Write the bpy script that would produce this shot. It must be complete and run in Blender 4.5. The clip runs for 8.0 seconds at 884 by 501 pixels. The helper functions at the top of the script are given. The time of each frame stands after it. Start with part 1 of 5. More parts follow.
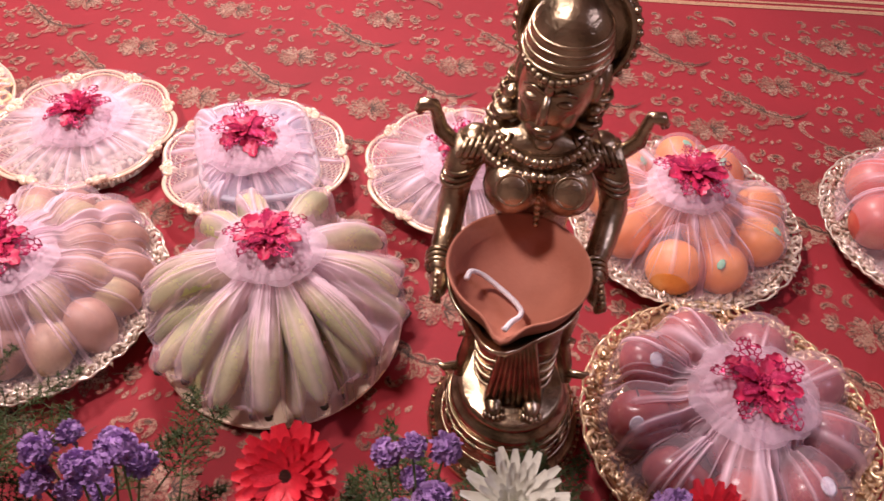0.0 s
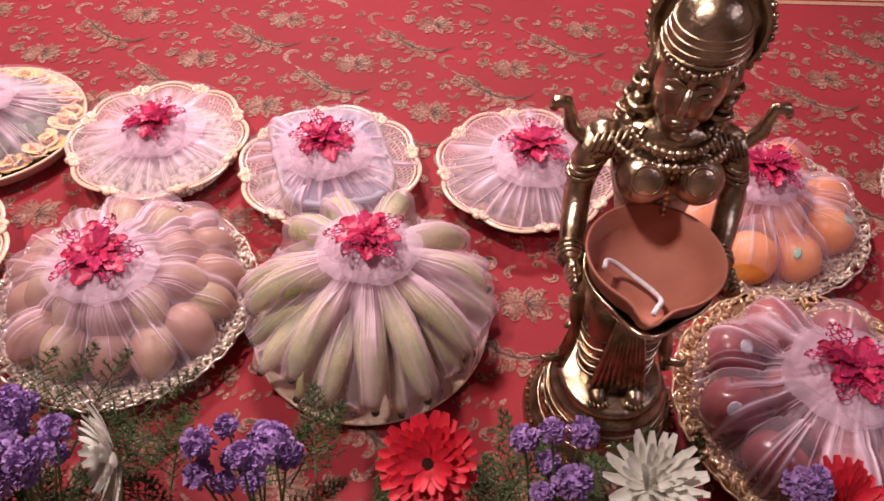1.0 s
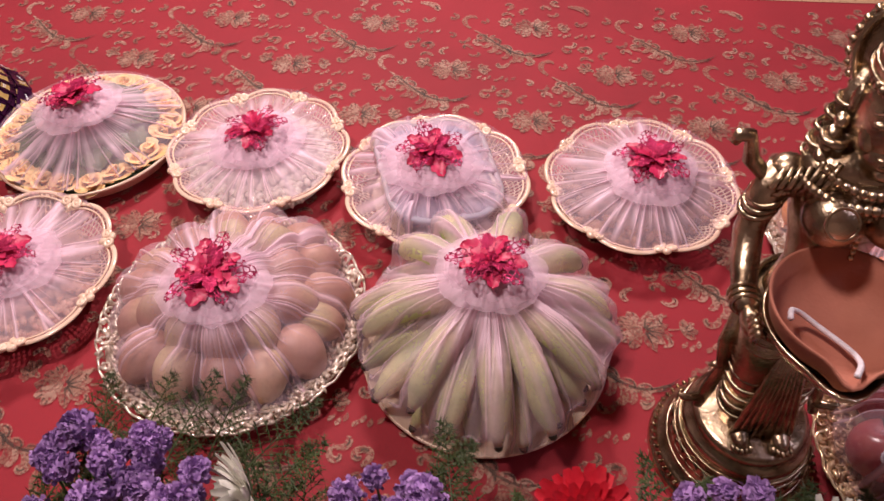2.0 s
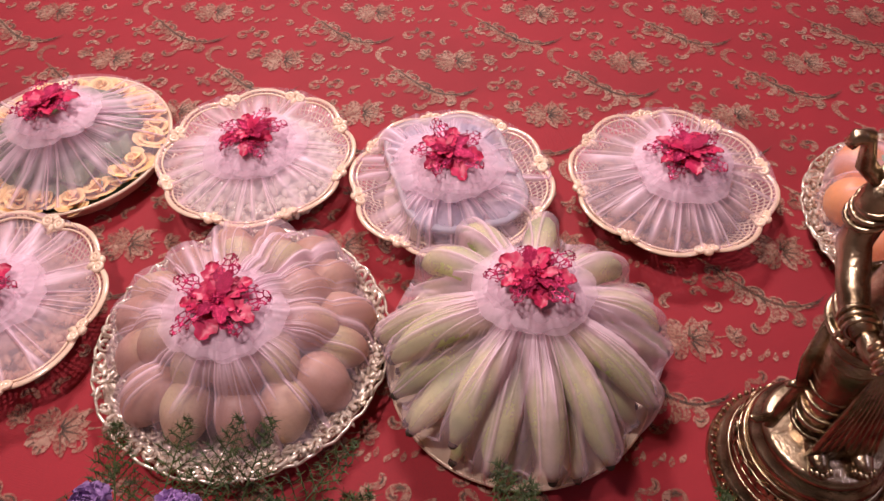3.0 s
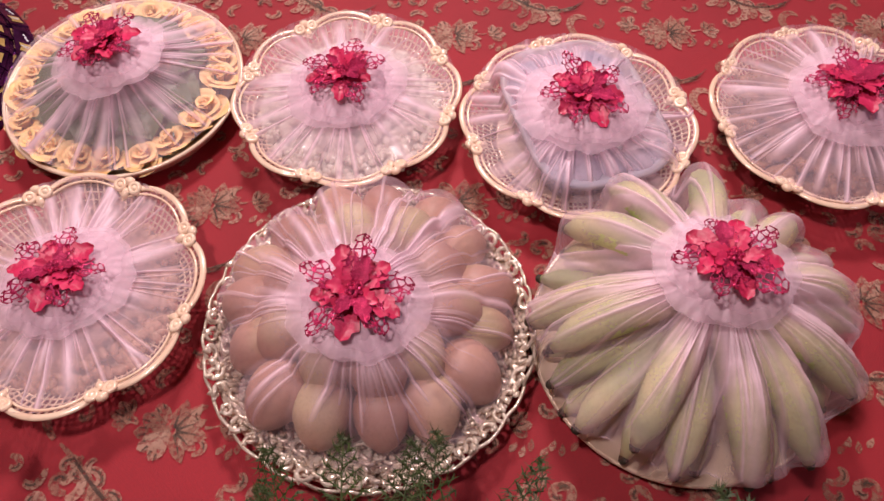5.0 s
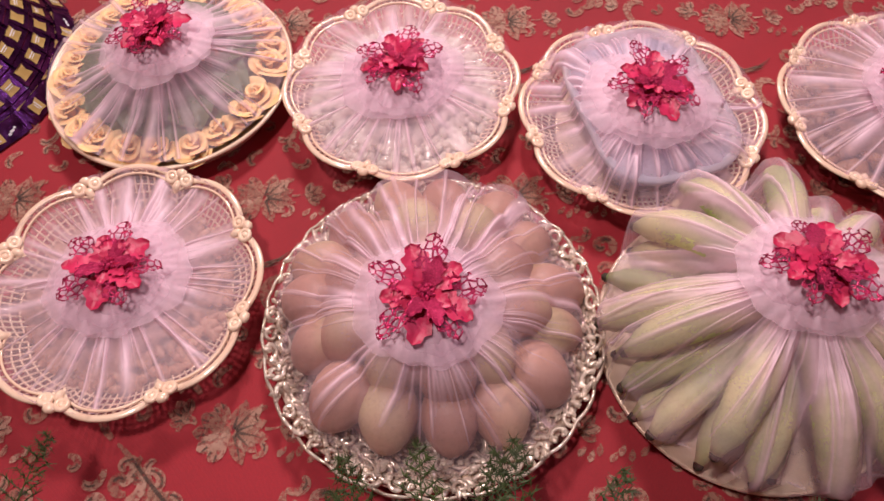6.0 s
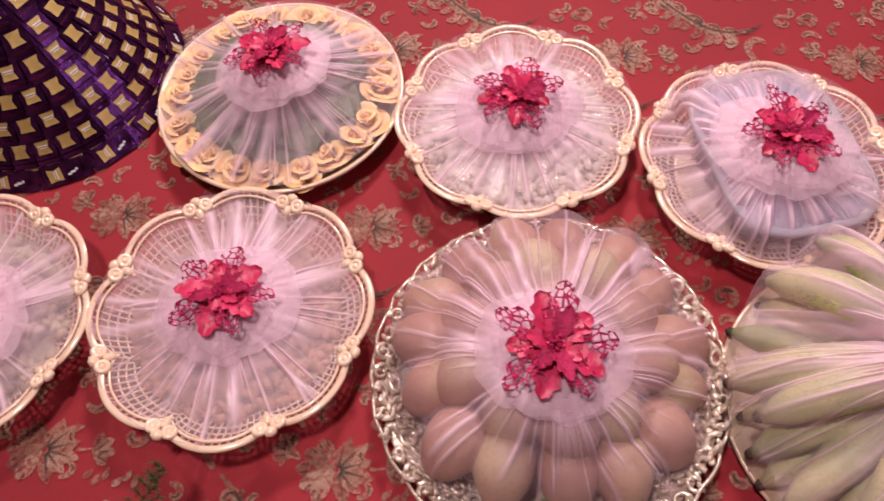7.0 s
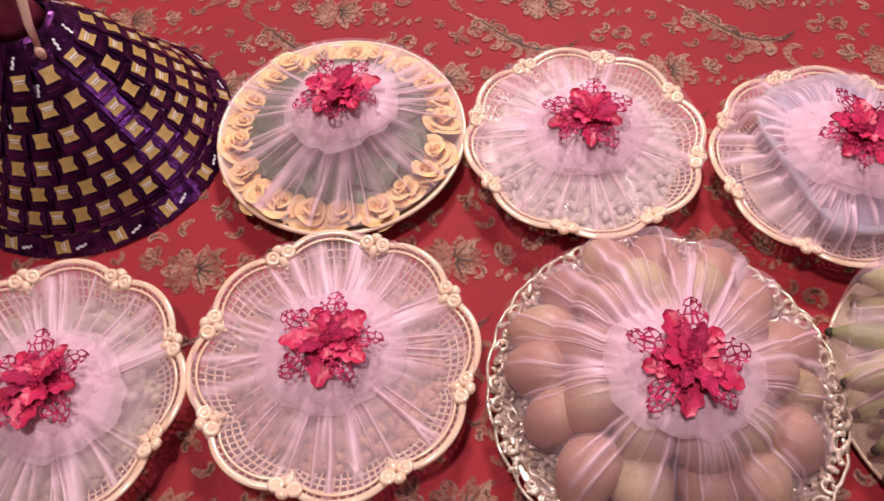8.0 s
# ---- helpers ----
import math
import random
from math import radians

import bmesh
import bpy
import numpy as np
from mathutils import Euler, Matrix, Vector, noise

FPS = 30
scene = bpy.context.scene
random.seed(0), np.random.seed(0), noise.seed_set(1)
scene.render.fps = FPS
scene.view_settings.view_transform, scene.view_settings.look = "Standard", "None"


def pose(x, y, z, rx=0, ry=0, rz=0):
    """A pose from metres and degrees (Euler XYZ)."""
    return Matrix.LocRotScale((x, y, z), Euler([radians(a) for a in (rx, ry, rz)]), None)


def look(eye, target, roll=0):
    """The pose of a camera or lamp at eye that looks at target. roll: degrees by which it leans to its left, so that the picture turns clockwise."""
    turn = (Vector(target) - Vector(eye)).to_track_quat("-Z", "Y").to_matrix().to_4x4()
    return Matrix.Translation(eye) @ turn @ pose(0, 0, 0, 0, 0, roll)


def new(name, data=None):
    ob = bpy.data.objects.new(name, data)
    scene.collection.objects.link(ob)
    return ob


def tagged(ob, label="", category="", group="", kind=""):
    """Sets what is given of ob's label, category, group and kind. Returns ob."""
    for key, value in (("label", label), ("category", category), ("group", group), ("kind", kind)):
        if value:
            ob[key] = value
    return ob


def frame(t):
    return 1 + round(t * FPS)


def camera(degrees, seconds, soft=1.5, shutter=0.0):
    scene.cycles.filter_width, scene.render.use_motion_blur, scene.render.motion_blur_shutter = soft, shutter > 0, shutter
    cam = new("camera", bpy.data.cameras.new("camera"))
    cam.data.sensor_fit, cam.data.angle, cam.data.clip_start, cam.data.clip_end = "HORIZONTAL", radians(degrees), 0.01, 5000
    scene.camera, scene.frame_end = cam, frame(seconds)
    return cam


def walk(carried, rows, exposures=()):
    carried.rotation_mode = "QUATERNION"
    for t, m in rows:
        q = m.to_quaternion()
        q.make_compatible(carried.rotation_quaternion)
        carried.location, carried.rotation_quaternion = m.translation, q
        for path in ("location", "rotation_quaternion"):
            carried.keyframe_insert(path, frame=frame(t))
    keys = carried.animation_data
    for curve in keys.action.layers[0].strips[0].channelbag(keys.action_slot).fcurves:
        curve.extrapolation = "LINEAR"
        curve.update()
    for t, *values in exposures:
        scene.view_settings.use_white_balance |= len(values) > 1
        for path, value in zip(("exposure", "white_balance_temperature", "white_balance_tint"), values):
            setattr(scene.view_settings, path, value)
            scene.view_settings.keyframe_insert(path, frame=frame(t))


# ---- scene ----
cam = camera(61.3, 8.0, 1.5, 0.25)
PATH = [
    (0, (0.037, 0.063, 0.886), (0.031, 1.36, -0.636), 3.4),
    (0.5, (-0.037, 0.041, 0.89), (-0.039, 1.363, -0.61), 2.5),
    (1, (-0.083, 0.033, 0.894), (-0.089, 1.343, -0.618), 1.8),
    (1.5, (-0.133, 0.057, 0.888), (-0.247, 1.315, -0.663), -0.5),
    (2, (-0.183, 0.091, 0.887), (-0.311, 1.374, -0.642), -1.4),
    (3.3, (-0.271, 0.195, 0.836), (-0.308, 1.415, -0.748), -0.9),
    (3.5, (-0.274, 0.211, 0.838), (-0.317, 1.389, -0.777), -0.8),
    (4, (-0.334, 0.253, 0.815), (-0.329, 1.337, -0.866), 1.0),
    (4.5, (-0.4, 0.287, 0.8), (-0.414, 1.338, -0.901), -0.7),
    (5.8, (-0.497, 0.359, 0.808), (-0.52, 1.282, -0.966), -2.6),
    (6, (-0.51, 0.356, 0.792), (-0.546, 1.3, -0.971), -2.3),
    (6.5, (-0.528, 0.382, 0.785), (-0.617, 1.31, -0.985), -1.5),
    (7, (-0.597, 0.394, 0.784), (-0.738, 1.361, -0.962), -4.5),
    (7.5, (-0.706, 0.401, 0.782), (-0.718, 1.384, -0.96), 0.2),
    (8, (-0.754, 0.403, 0.79), (-0.774, 1.421, -0.932), -3.3),
]
walk(cam, [(t, look(eye, target, roll)) for t, eye, target, roll in PATH],
     exposures=((0, 0.4), (0.5, 0.36), (1.5, 0.1), (2, 0.03), (3.5, -0.03), (6, -0.15), (8, -0.1)))

# ---- light ----
world = bpy.data.worlds.new("world")
scene.world = world
world.use_nodes = True
world.node_tree.nodes["Background"].inputs[0].default_value = (1.0, 0.85, 0.8, 1)
world.node_tree.nodes["Background"].inputs[1].default_value = 0.045


def added_lamp(name, place, target, size, watts, colour):
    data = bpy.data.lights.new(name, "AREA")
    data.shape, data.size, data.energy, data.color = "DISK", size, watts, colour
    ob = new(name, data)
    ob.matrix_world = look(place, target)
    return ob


# Unseen area lamps, added and tuned to suit the shading on the table.
added_lamp("hall_lamp", (-1.05, 0.6, 2.55), (-0.2, 0.8, 0), 0.26, 44, (1.0, 0.82, 0.8))
added_lamp("hall_lamp", (-0.55, 2.3, 1.8), (-0.5, 1.15, 0), 0.36, 50, (1.0, 0.82, 0.81))
# Weak violet lamp, added for the purple tint on the statue's right side.
added_lamp("hall_lamp", (2.2, 0.2, 2.5), (0.0, 0.7, 0), 0.4, 10, (0.78, 0.72, 1.0))

# ---- materials ----
def nodes(name):
    m = bpy.data.materials.new(name)
    m.use_nodes = True
    nt = m.node_tree
    return m, nt, nt.nodes["Principled BSDF"]


def link(nt, a, b):
    nt.links.new(a, b)


def noise_node(nt, scale, detail=4.0, coord="Object"):
    tc = nt.nodes.new("ShaderNodeTexCoord")
    n = nt.nodes.new("ShaderNodeTexNoise")
    n.inputs["Scale"].default_value, n.inputs["Detail"].default_value = scale, detail
    link(nt, tc.outputs[coord], n.inputs["Vector"])
    return n


def ramp(nt, source, stops):
    r = nt.nodes.new("ShaderNodeValToRGB")
    el = r.color_ramp.elements
    while len(el) < len(stops):
        el.new(0.5)
    for e, (p, c) in zip(el, stops):
        e.position, e.color = p, (*c, 1)
    link(nt, source, r.inputs[0])
    return r


def surface(name, dark, light, scale=40, rough=0.5, metal=0.0, bump=0.0, bump_scale=None, piece=0.0, **more):
    """A two-tone surface with grain, relief and some difference from piece to piece."""
    m, nt, p = nodes(name)
    n = noise_node(nt, scale)
    r = ramp(nt, n.outputs["Fac"], [(0.3, dark), (0.7, light)])
    colour = r.outputs[0]
    if piece:
        info = nt.nodes.new("ShaderNodeObjectInfo")
        geo = nt.nodes.new("ShaderNodeNewGeometry")
        add = nt.nodes.new("ShaderNodeMath")
        add.operation = "ADD"
        link(nt, info.outputs["Random"], add.inputs[0])
        link(nt, geo.outputs["Random Per Island"], add.inputs[1])
        mr = nt.nodes.new("ShaderNodeMapRange")
        mr.inputs[1].default_value, mr.inputs[2].default_value = 0, 2
        mr.inputs[3].default_value, mr.inputs[4].default_value = 1 - piece, 1 + piece
        link(nt, add.outputs[0], mr.inputs[0])
        hs = nt.nodes.new("ShaderNodeHueSaturation")
        link(nt, mr.outputs[0], hs.inputs["Value"])
        link(nt, colour, hs.inputs["Color"])
        colour = hs.outputs[0]
    link(nt, colour, p.inputs["Base Color"])
    p.inputs["Roughness"].default_value, p.inputs["Metallic"].default_value = rough, metal
    for k, v in more.items():
        p.inputs[k.replace("_", " ")].default_value = v
    if bump:
        b = nt.nodes.new("ShaderNodeBump")
        b.inputs["Strength"].default_value, b.inputs["Distance"].default_value = bump, 0.002
        n2 = noise_node(nt, bump_scale or scale * 4, 6)
        link(nt, n2.outputs["Fac"], b.inputs["Height"])
        link(nt, b.outputs[0], p.inputs["Normal"])
    return m


def two_colours(name, a, b, c, scale=12, rough=0.4, spots=None, bump=0.15):
    """Fruit skin: three hues in large patches that differ from fruit to fruit, and fine specks."""
    m, nt, p = nodes(name)
    tc = nt.nodes.new("ShaderNodeTexCoord")
    info = nt.nodes.new("ShaderNodeObjectInfo")
    off = nt.nodes.new("ShaderNodeVectorMath")
    off.operation = "MULTIPLY_ADD"
    off.inputs[1].default_value = (1, 1, 1)
    sc = nt.nodes.new("ShaderNodeVectorMath")
    sc.operation = "SCALE"
    sc.inputs[0].default_value = (7.3, 3.1, 5.7)
    link(nt, info.outputs["Random"], sc.inputs["Scale"])
    link(nt, tc.outputs["Object"], off.inputs[0])
    link(nt, sc.outputs[0], off.inputs[2])
    n = nt.nodes.new("ShaderNodeTexNoise")
    n.inputs["Scale"].default_value = scale
    link(nt, off.outputs[0], n.inputs["Vector"])
    r = ramp(nt, n.outputs["Fac"], [(0.32, a), (0.5, b), (0.68, c)])
    fine = nt.nodes.new("ShaderNodeTexNoise")
    fine.inputs["Scale"].default_value = 350
    link(nt, off.outputs[0], fine.inputs["Vector"])
    fr = ramp(nt, fine.outputs["Fac"], [(0.55, (0, 0, 0)), (0.7, (1, 1, 1))])
    mix = nt.nodes.new("ShaderNodeMix")
    mix.data_type = "RGBA"
    sm = nt.nodes.new("ShaderNodeMath")
    sm.operation = "MULTIPLY"
    sm.inputs[1].default_value = 0.35
    link(nt, fr.outputs[0], sm.inputs[0])
    link(nt, sm.outputs[0], mix.inputs[0])
    link(nt, r.outputs[0], mix.inputs[6])
    mix.inputs[7].default_value = (*(spots or [0.6 * v for v in b]), 1)
    link(nt, mix.outputs[2], p.inputs["Base Color"])
    p.inputs["Roughness"].default_value = rough
    b = nt.nodes.new("ShaderNodeBump")
    b.inputs["Strength"].default_value, b.inputs["Distance"].default_value = bump, 0.001
    link(nt, fine.outputs["Fac"], b.inputs["Height"])
    link(nt, b.outputs[0], p.inputs["Normal"])
    return m


def sheer(name, colour, low, high):
    """Net fabric: partly see-through, denser where the threads are gathered."""
    m, nt, p = nodes(name)
    nt.nodes.remove(p)
    out = nt.nodes["Material Output"]
    d, tl, tr = (nt.nodes.new("ShaderNodeBsdf" + k) for k in ("Diffuse", "Translucent", "Transparent"))
    gl = nt.nodes.new("ShaderNodeBsdfGlossy")
    gl.inputs["Roughness"].default_value = 0.45
    gl.inputs["Color"].default_value = (0.9, 0.75, 0.85, 1)
    for s in (d, tl):
        s.inputs["Color"].default_value = (*colour, 1)
    body = nt.nodes.new("ShaderNodeMixShader")
    body.inputs[0].default_value = 0.3
    link(nt, d.outputs[0], body.inputs[1])
    link(nt, tl.outputs[0], body.inputs[2])
    body2 = nt.nodes.new("ShaderNodeMixShader")
    body2.inputs[0].default_value = 0.07
    link(nt, body.outputs[0], body2.inputs[1])
    link(nt, gl.outputs[0], body2.inputs[2])
    at = nt.nodes.new("ShaderNodeAttribute")
    at.attribute_name = "threads"
    n = noise_node(nt, 260, 3)
    mul = nt.nodes.new("ShaderNodeMath")
    mul.operation = "MULTIPLY_ADD"
    mul.inputs[1].default_value, mul.inputs[2].default_value = 0.16, -0.08
    link(nt, n.outputs["Fac"], mul.inputs[0])
    add = nt.nodes.new("ShaderNodeMath")
    add.operation = "ADD"
    link(nt, at.outputs["Fac"], add.inputs[0])
    link(nt, mul.outputs[0], add.inputs[1])
    mr = nt.nodes.new("ShaderNodeMapRange")
    mr.inputs[3].default_value, mr.inputs[4].default_value = low, high
    link(nt, add.outputs[0], mr.inputs[0])
    mx = nt.nodes.new("ShaderNodeMixShader")
    link(nt, mr.outputs[0], mx.inputs[0])
    link(nt, tr.outputs[0], mx.inputs[1])
    link(nt, body2.outputs[0], mx.inputs[2])
    link(nt, mx.outputs[0], out.inputs[0])
    return m


def clear_plastic(name, colour, rough, alpha):
    m, nt, p = nodes(name)
    n = noise_node(nt, 60)
    r = ramp(nt, n.outputs["Fac"], [(0.3, [0.85 * c for c in colour]), (0.7, colour)])
    link(nt, r.outputs[0], p.inputs["Base Color"])
    p.inputs["Roughness"].default_value, p.inputs["Alpha"].default_value = rough, alpha
    return m


def brocade(name, base, other, rough=0.75):
    m, nt, p = nodes(name)
    big = noise_node(nt, 3.5, 5)
    r = ramp(nt, big.outputs["Fac"], [(0.3, base), (0.7, other)])
    tc = nt.nodes.new("ShaderNodeTexCoord")
    wv = nt.nodes.new("ShaderNodeTexWave")
    wv.inputs["Scale"].default_value, wv.inputs["Distortion"].default_value = 240, 1.5
    link(nt, tc.outputs["Object"], wv.inputs["Vector"])
    n2 = noise_node(nt, 500, 2)
    mx = nt.nodes.new("ShaderNodeMix")
    mx.data_type, mx.blend_type = "RGBA", "MULTIPLY"
    mx.inputs[0].default_value = 0.35
    link(nt, r.outputs[0], mx.inputs[6])
    link(nt, n2.outputs["Color"], mx.inputs[7])
    link(nt, mx.outputs[2], p.inputs["Base Color"])
    p.inputs["Roughness"].default_value = rough
    p.inputs["Sheen Weight"].default_value = 0.8
    p.inputs["Sheen Roughness"].default_value = 0.4
    p.inputs["Sheen Tint"].default_value = (1.0, 0.38, 0.44, 1)
    b = nt.nodes.new("ShaderNodeBump")
    b.inputs["Strength"].default_value, b.inputs["Distance"].default_value = 0.25, 0.0006
    link(nt, wv.outputs["Fac"], b.inputs["Height"])
    link(nt, b.outputs[0], p.inputs["Normal"])
    return m


def woven_motif(name, stops, wear=0.45):
    m, nt, p = nodes(name)
    geo = nt.nodes.new("ShaderNodeNewGeometry")
    n = noise_node(nt, 90, 4)
    add = nt.nodes.new("ShaderNodeMath")
    add.operation = "MULTIPLY_ADD"
    add.inputs[1].default_value = 0.6
    link(nt, n.outputs["Fac"], add.inputs[0])
    sc = nt.nodes.new("ShaderNodeMath")
    sc.operation = "MULTIPLY"
    sc.inputs[1].default_value = 0.45
    link(nt, geo.outputs["Random Per Island"], sc.inputs[0])
    link(nt, sc.outputs[0], add.inputs[2])
    r = ramp(nt, add.outputs[0], stops)
    link(nt, r.outputs[0], p.inputs["Base Color"])
    p.inputs["Roughness"].default_value = 0.7
    p.inputs["Sheen Weight"].default_value = 0.3
    n2 = noise_node(nt, 210, 6)
    a = nt.nodes.new("ShaderNodeMapRange")
    a.inputs[1].default_value, a.inputs[2].default_value = wear - 0.12, wear + 0.1
    a.inputs[3].default_value, a.inputs[4].default_value = 0.08, 0.66
    link(nt, n2.outputs["Fac"], a.inputs[0])
    link(nt, a.outputs[0], p.inputs["Alpha"])
    return m


def openwork(name):
    """Glittering red petal cut into a network of fine veins."""
    m = surface(name, (0.5, 0.01, 0.09), (0.85, 0.08, 0.26), 700, 0.22, 0.6, 1.0, 900, 0.2)
    nt = m.node_tree
    tc = nt.nodes.new("ShaderNodeTexCoord")
    v = nt.nodes.new("ShaderNodeTexVoronoi")
    v.feature = "DISTANCE_TO_EDGE"
    v.inputs["Scale"].default_value = 150
    link(nt, tc.outputs["Object"], v.inputs["Vector"])
    less = nt.nodes.new("ShaderNodeMath")
    less.operation = "LESS_THAN"
    less.inputs[1].default_value = 0.105
    link(nt, v.outputs["Distance"], less.inputs[0])
    link(nt, less.outputs[0], nt.nodes["Principled BSDF"].inputs["Alpha"])
    return m


CLOTH = brocade("red_brocade", (0.27, 0.006, 0.015), (0.4, 0.011, 0.025))
MOTIF = woven_motif("beige_thread", [(0.2, (0.22, 0.07, 0.05)), (0.5, (0.36, 0.17, 0.115)), (0.85, (0.52, 0.32, 0.24))])
MOTIF_DARK = woven_motif("dark_thread", [(0.2, (0.02, 0.012, 0.01)), (0.8, (0.1, 0.05, 0.03))], 0.4)
BORDER = woven_motif("gold_thread", [(0.2, (0.5, 0.3, 0.16)), (0.8, (0.7, 0.45, 0.27))], 0.35)
TULLE = sheer("pink_tulle", (0.92, 0.68, 0.79), 0.12, 0.95)
RUFFLE = sheer("gathered_tulle", (0.92, 0.68, 0.79), 0.05, 0.95)
CREAM = surface("cream_gold_plastic", (0.85, 0.6, 0.44), (0.93, 0.73, 0.56), 30, 0.2, 0.06, Coat_Weight=0.5)
SILVER = surface("silver_filigree", (0.66, 0.54, 0.44), (0.95, 0.84, 0.73), 60, 0.16, 0.55, 0.3, 300)
GOLD = surface("gold_filigree", (0.68, 0.46, 0.27), (0.95, 0.74, 0.5), 60, 0.16, 0.65, 0.3, 300)
PLATE_GOLD = surface("gold_plate", (0.84, 0.62, 0.46), (0.92, 0.74, 0.58), 20, 0.28, 0.15, 0.1)
PETAL = surface("red_satin_petal", (0.44, 0.014, 0.06), (0.62, 0.032, 0.12), 60, 0.38, 0.0, 0.4, 250, 0.2)
GLITTER = surface("red_glitter", (0.4, 0.006, 0.06), (0.8, 0.06, 0.22), 700, 0.2, 0.6, 1.0, 900, 0.2)
LACEWORK = openwork("red_openwork")
BRONZE = surface("antique_bronze", (0.2, 0.14, 0.085), (0.72, 0.56, 0.39), 38, 0.27, 1.0, 0.35, 260)
CLAY = surface("terracotta", (0.34, 0.115, 0.072), (0.43, 0.155, 0.1), 25, 0.75, 0.0, 0.25, 200)
WICK = surface("cotton_wick", (0.7, 0.62, 0.66), (0.85, 0.78, 0.82), 300, 0.9, 0.0, 0.5, 600)
ORANGE = two_colours("orange_peel", (0.75, 0.2, 0.03), (0.85, 0.3, 0.06), (0.85, 0.4, 0.12), 9, 0.42, (0.6, 0.16, 0.02), 0.5)
APPLE = two_colours("red_apple_skin", (0.19, 0.012, 0.022), (0.29, 0.024, 0.03), (0.42, 0.09, 0.06), 14, 0.25, (0.65, 0.3, 0.2))
POMEGRANATE = two_colours("pomegranate_skin", (0.5, 0.05, 0.05), (0.6, 0.1, 0.07), (0.65, 0.2, 0.12), 14, 0.35)
MANGO = two_colours("fruit_skin", (0.34, 0.145, 0.1), (0.46, 0.24, 0.16), (0.52, 0.42, 0.22), 8, 0.5, (0.16, 0.08, 0.05))
BANANA = two_colours("banana_skin", (0.3, 0.36, 0.14), (0.52, 0.54, 0.24), (0.72, 0.66, 0.34), 14, 0.5, (0.16, 0.1, 0.04))
DARK_TIP = surface("dark_stalk", (0.02, 0.015, 0.01), (0.07, 0.05, 0.03), 100, 0.8)
STICKER_GREEN = surface("green_sticker", (0.1, 0.5, 0.3), (0.3, 0.65, 0.45), 200, 0.4)
STICKER_WHITE = surface("white_sticker", (0.5, 0.45, 0.6), (0.85, 0.85, 0.88), 250, 0.4)
PELLET = surface("white_sugared_nut", (0.62, 0.55, 0.46), (0.78, 0.72, 0.64), 30, 0.5, 0.0, 0.2, 200, 0.15)
CASHEW = surface("cashew_nut", (0.36, 0.16, 0.11), (0.6, 0.36, 0.25), 30, 0.5, 0.0, 0.2, 200, 0.2)
RAISIN = surface("dried_fruit", (0.16, 0.07, 0.04), (0.42, 0.22, 0.12), 40, 0.5, 0.0, 0.5, 200, 0.4)
PISTACHIO = surface("pale_green_nut", (0.3, 0.24, 0.16), (0.5, 0.44, 0.32), 40, 0.5, 0.0, 0.3, 200, 0.25)
LID_PLASTIC = clear_plastic("frosted_lid_plastic", (0.8, 0.72, 0.82), 0.35, 0.34)
BOX_PLASTIC = clear_plastic("milky_plastic", (0.7, 0.72, 0.85), 0.25, 0.32)
BLUE_SWEET = surface("pale_blue_sweets", (0.2, 0.27, 0.48), (0.36, 0.43, 0.64), 50, 0.5, 0.0, 0.4)
FILM = clear_plastic("clear_film", (0.9, 0.8, 0.75), 0.06, 0.05)
VENT_SHADE = surface("vent_shade", (0.2, 0.05, 0.1), (0.3, 0.1, 0.15), 100, 0.6)
ROSE = surface("peach_rose_petal", (0.88, 0.5, 0.2), (0.95, 0.69, 0.36), 40, 0.6, 0.0, 0.2, 200, 0.2, Subsurface_Weight=0.1)
ROSE_PINK = surface("pink_rose_petal", (0.72, 0.28, 0.2), (0.8, 0.4, 0.3), 40, 0.6, 0.0, 0.2, 200, 0.12)
LEAF = surface("betel_leaf", (0.035, 0.075, 0.025), (0.1, 0.15, 0.055), 40, 0.4, 0.0, 0.3, 150, 0.2)
GERBERA = surface("red_gerbera_petal", (0.56, 0.01, 0.025), (0.7, 0.02, 0.045), 120, 0.55, 0.0, 0.2, 300, 0.15)
GERBERA_EYE = surface("dark_flower_eye", (0.02, 0.008, 0.005), (0.12, 0.02, 0.012), 500, 0.8, 0.0, 0.8, 900)
WHITE_PETAL = surface("white_petal", (0.72, 0.7, 0.6), (0.82, 0.8, 0.72), 80, 0.6, 0.0, 0.2, 200, 0.06)
PURPLE = surface("purple_floret", (0.23, 0.115, 0.32), (0.42, 0.25, 0.52), 150, 0.7, 0.0, 0.3, 300, 0.3)
STEM = surface("green_stem", (0.05, 0.09, 0.02), (0.12, 0.17, 0.05), 60, 0.6)
FERN = surface("fern_needle", (0.02, 0.034, 0.006), (0.048, 0.072, 0.014), 60, 0.6, 0.0, 0.0, None, 0.3)
FOAM = surface("floral_foam", (0.015, 0.03, 0.012), (0.03, 0.05, 0.02), 80, 0.95, 0.0, 0.8, 200)
PURPLE_FOIL = surface("purple_foil", (0.025, 0.005, 0.028), (0.2, 0.045, 0.22), 60, 0.17, 0.9, 1.0, 90, 0.75)
YELLOW_LABEL = surface("gold_label", (0.36, 0.23, 0.07), (0.52, 0.36, 0.13), 80, 0.4, 0.1, 0.2, 200, 0.15)
WHITE_PRINT = surface("white_print", (0.6, 0.6, 0.65), (0.75, 0.75, 0.8), 80, 0.5)
DOLL = surface("doll_vinyl", (0.62, 0.4, 0.32), (0.7, 0.48, 0.4), 30, 0.4)
BODICE = surface("doll_bodice", (0.1, 0.01, 0.03), (0.2, 0.02, 0.06), 60, 0.4, 0.3)
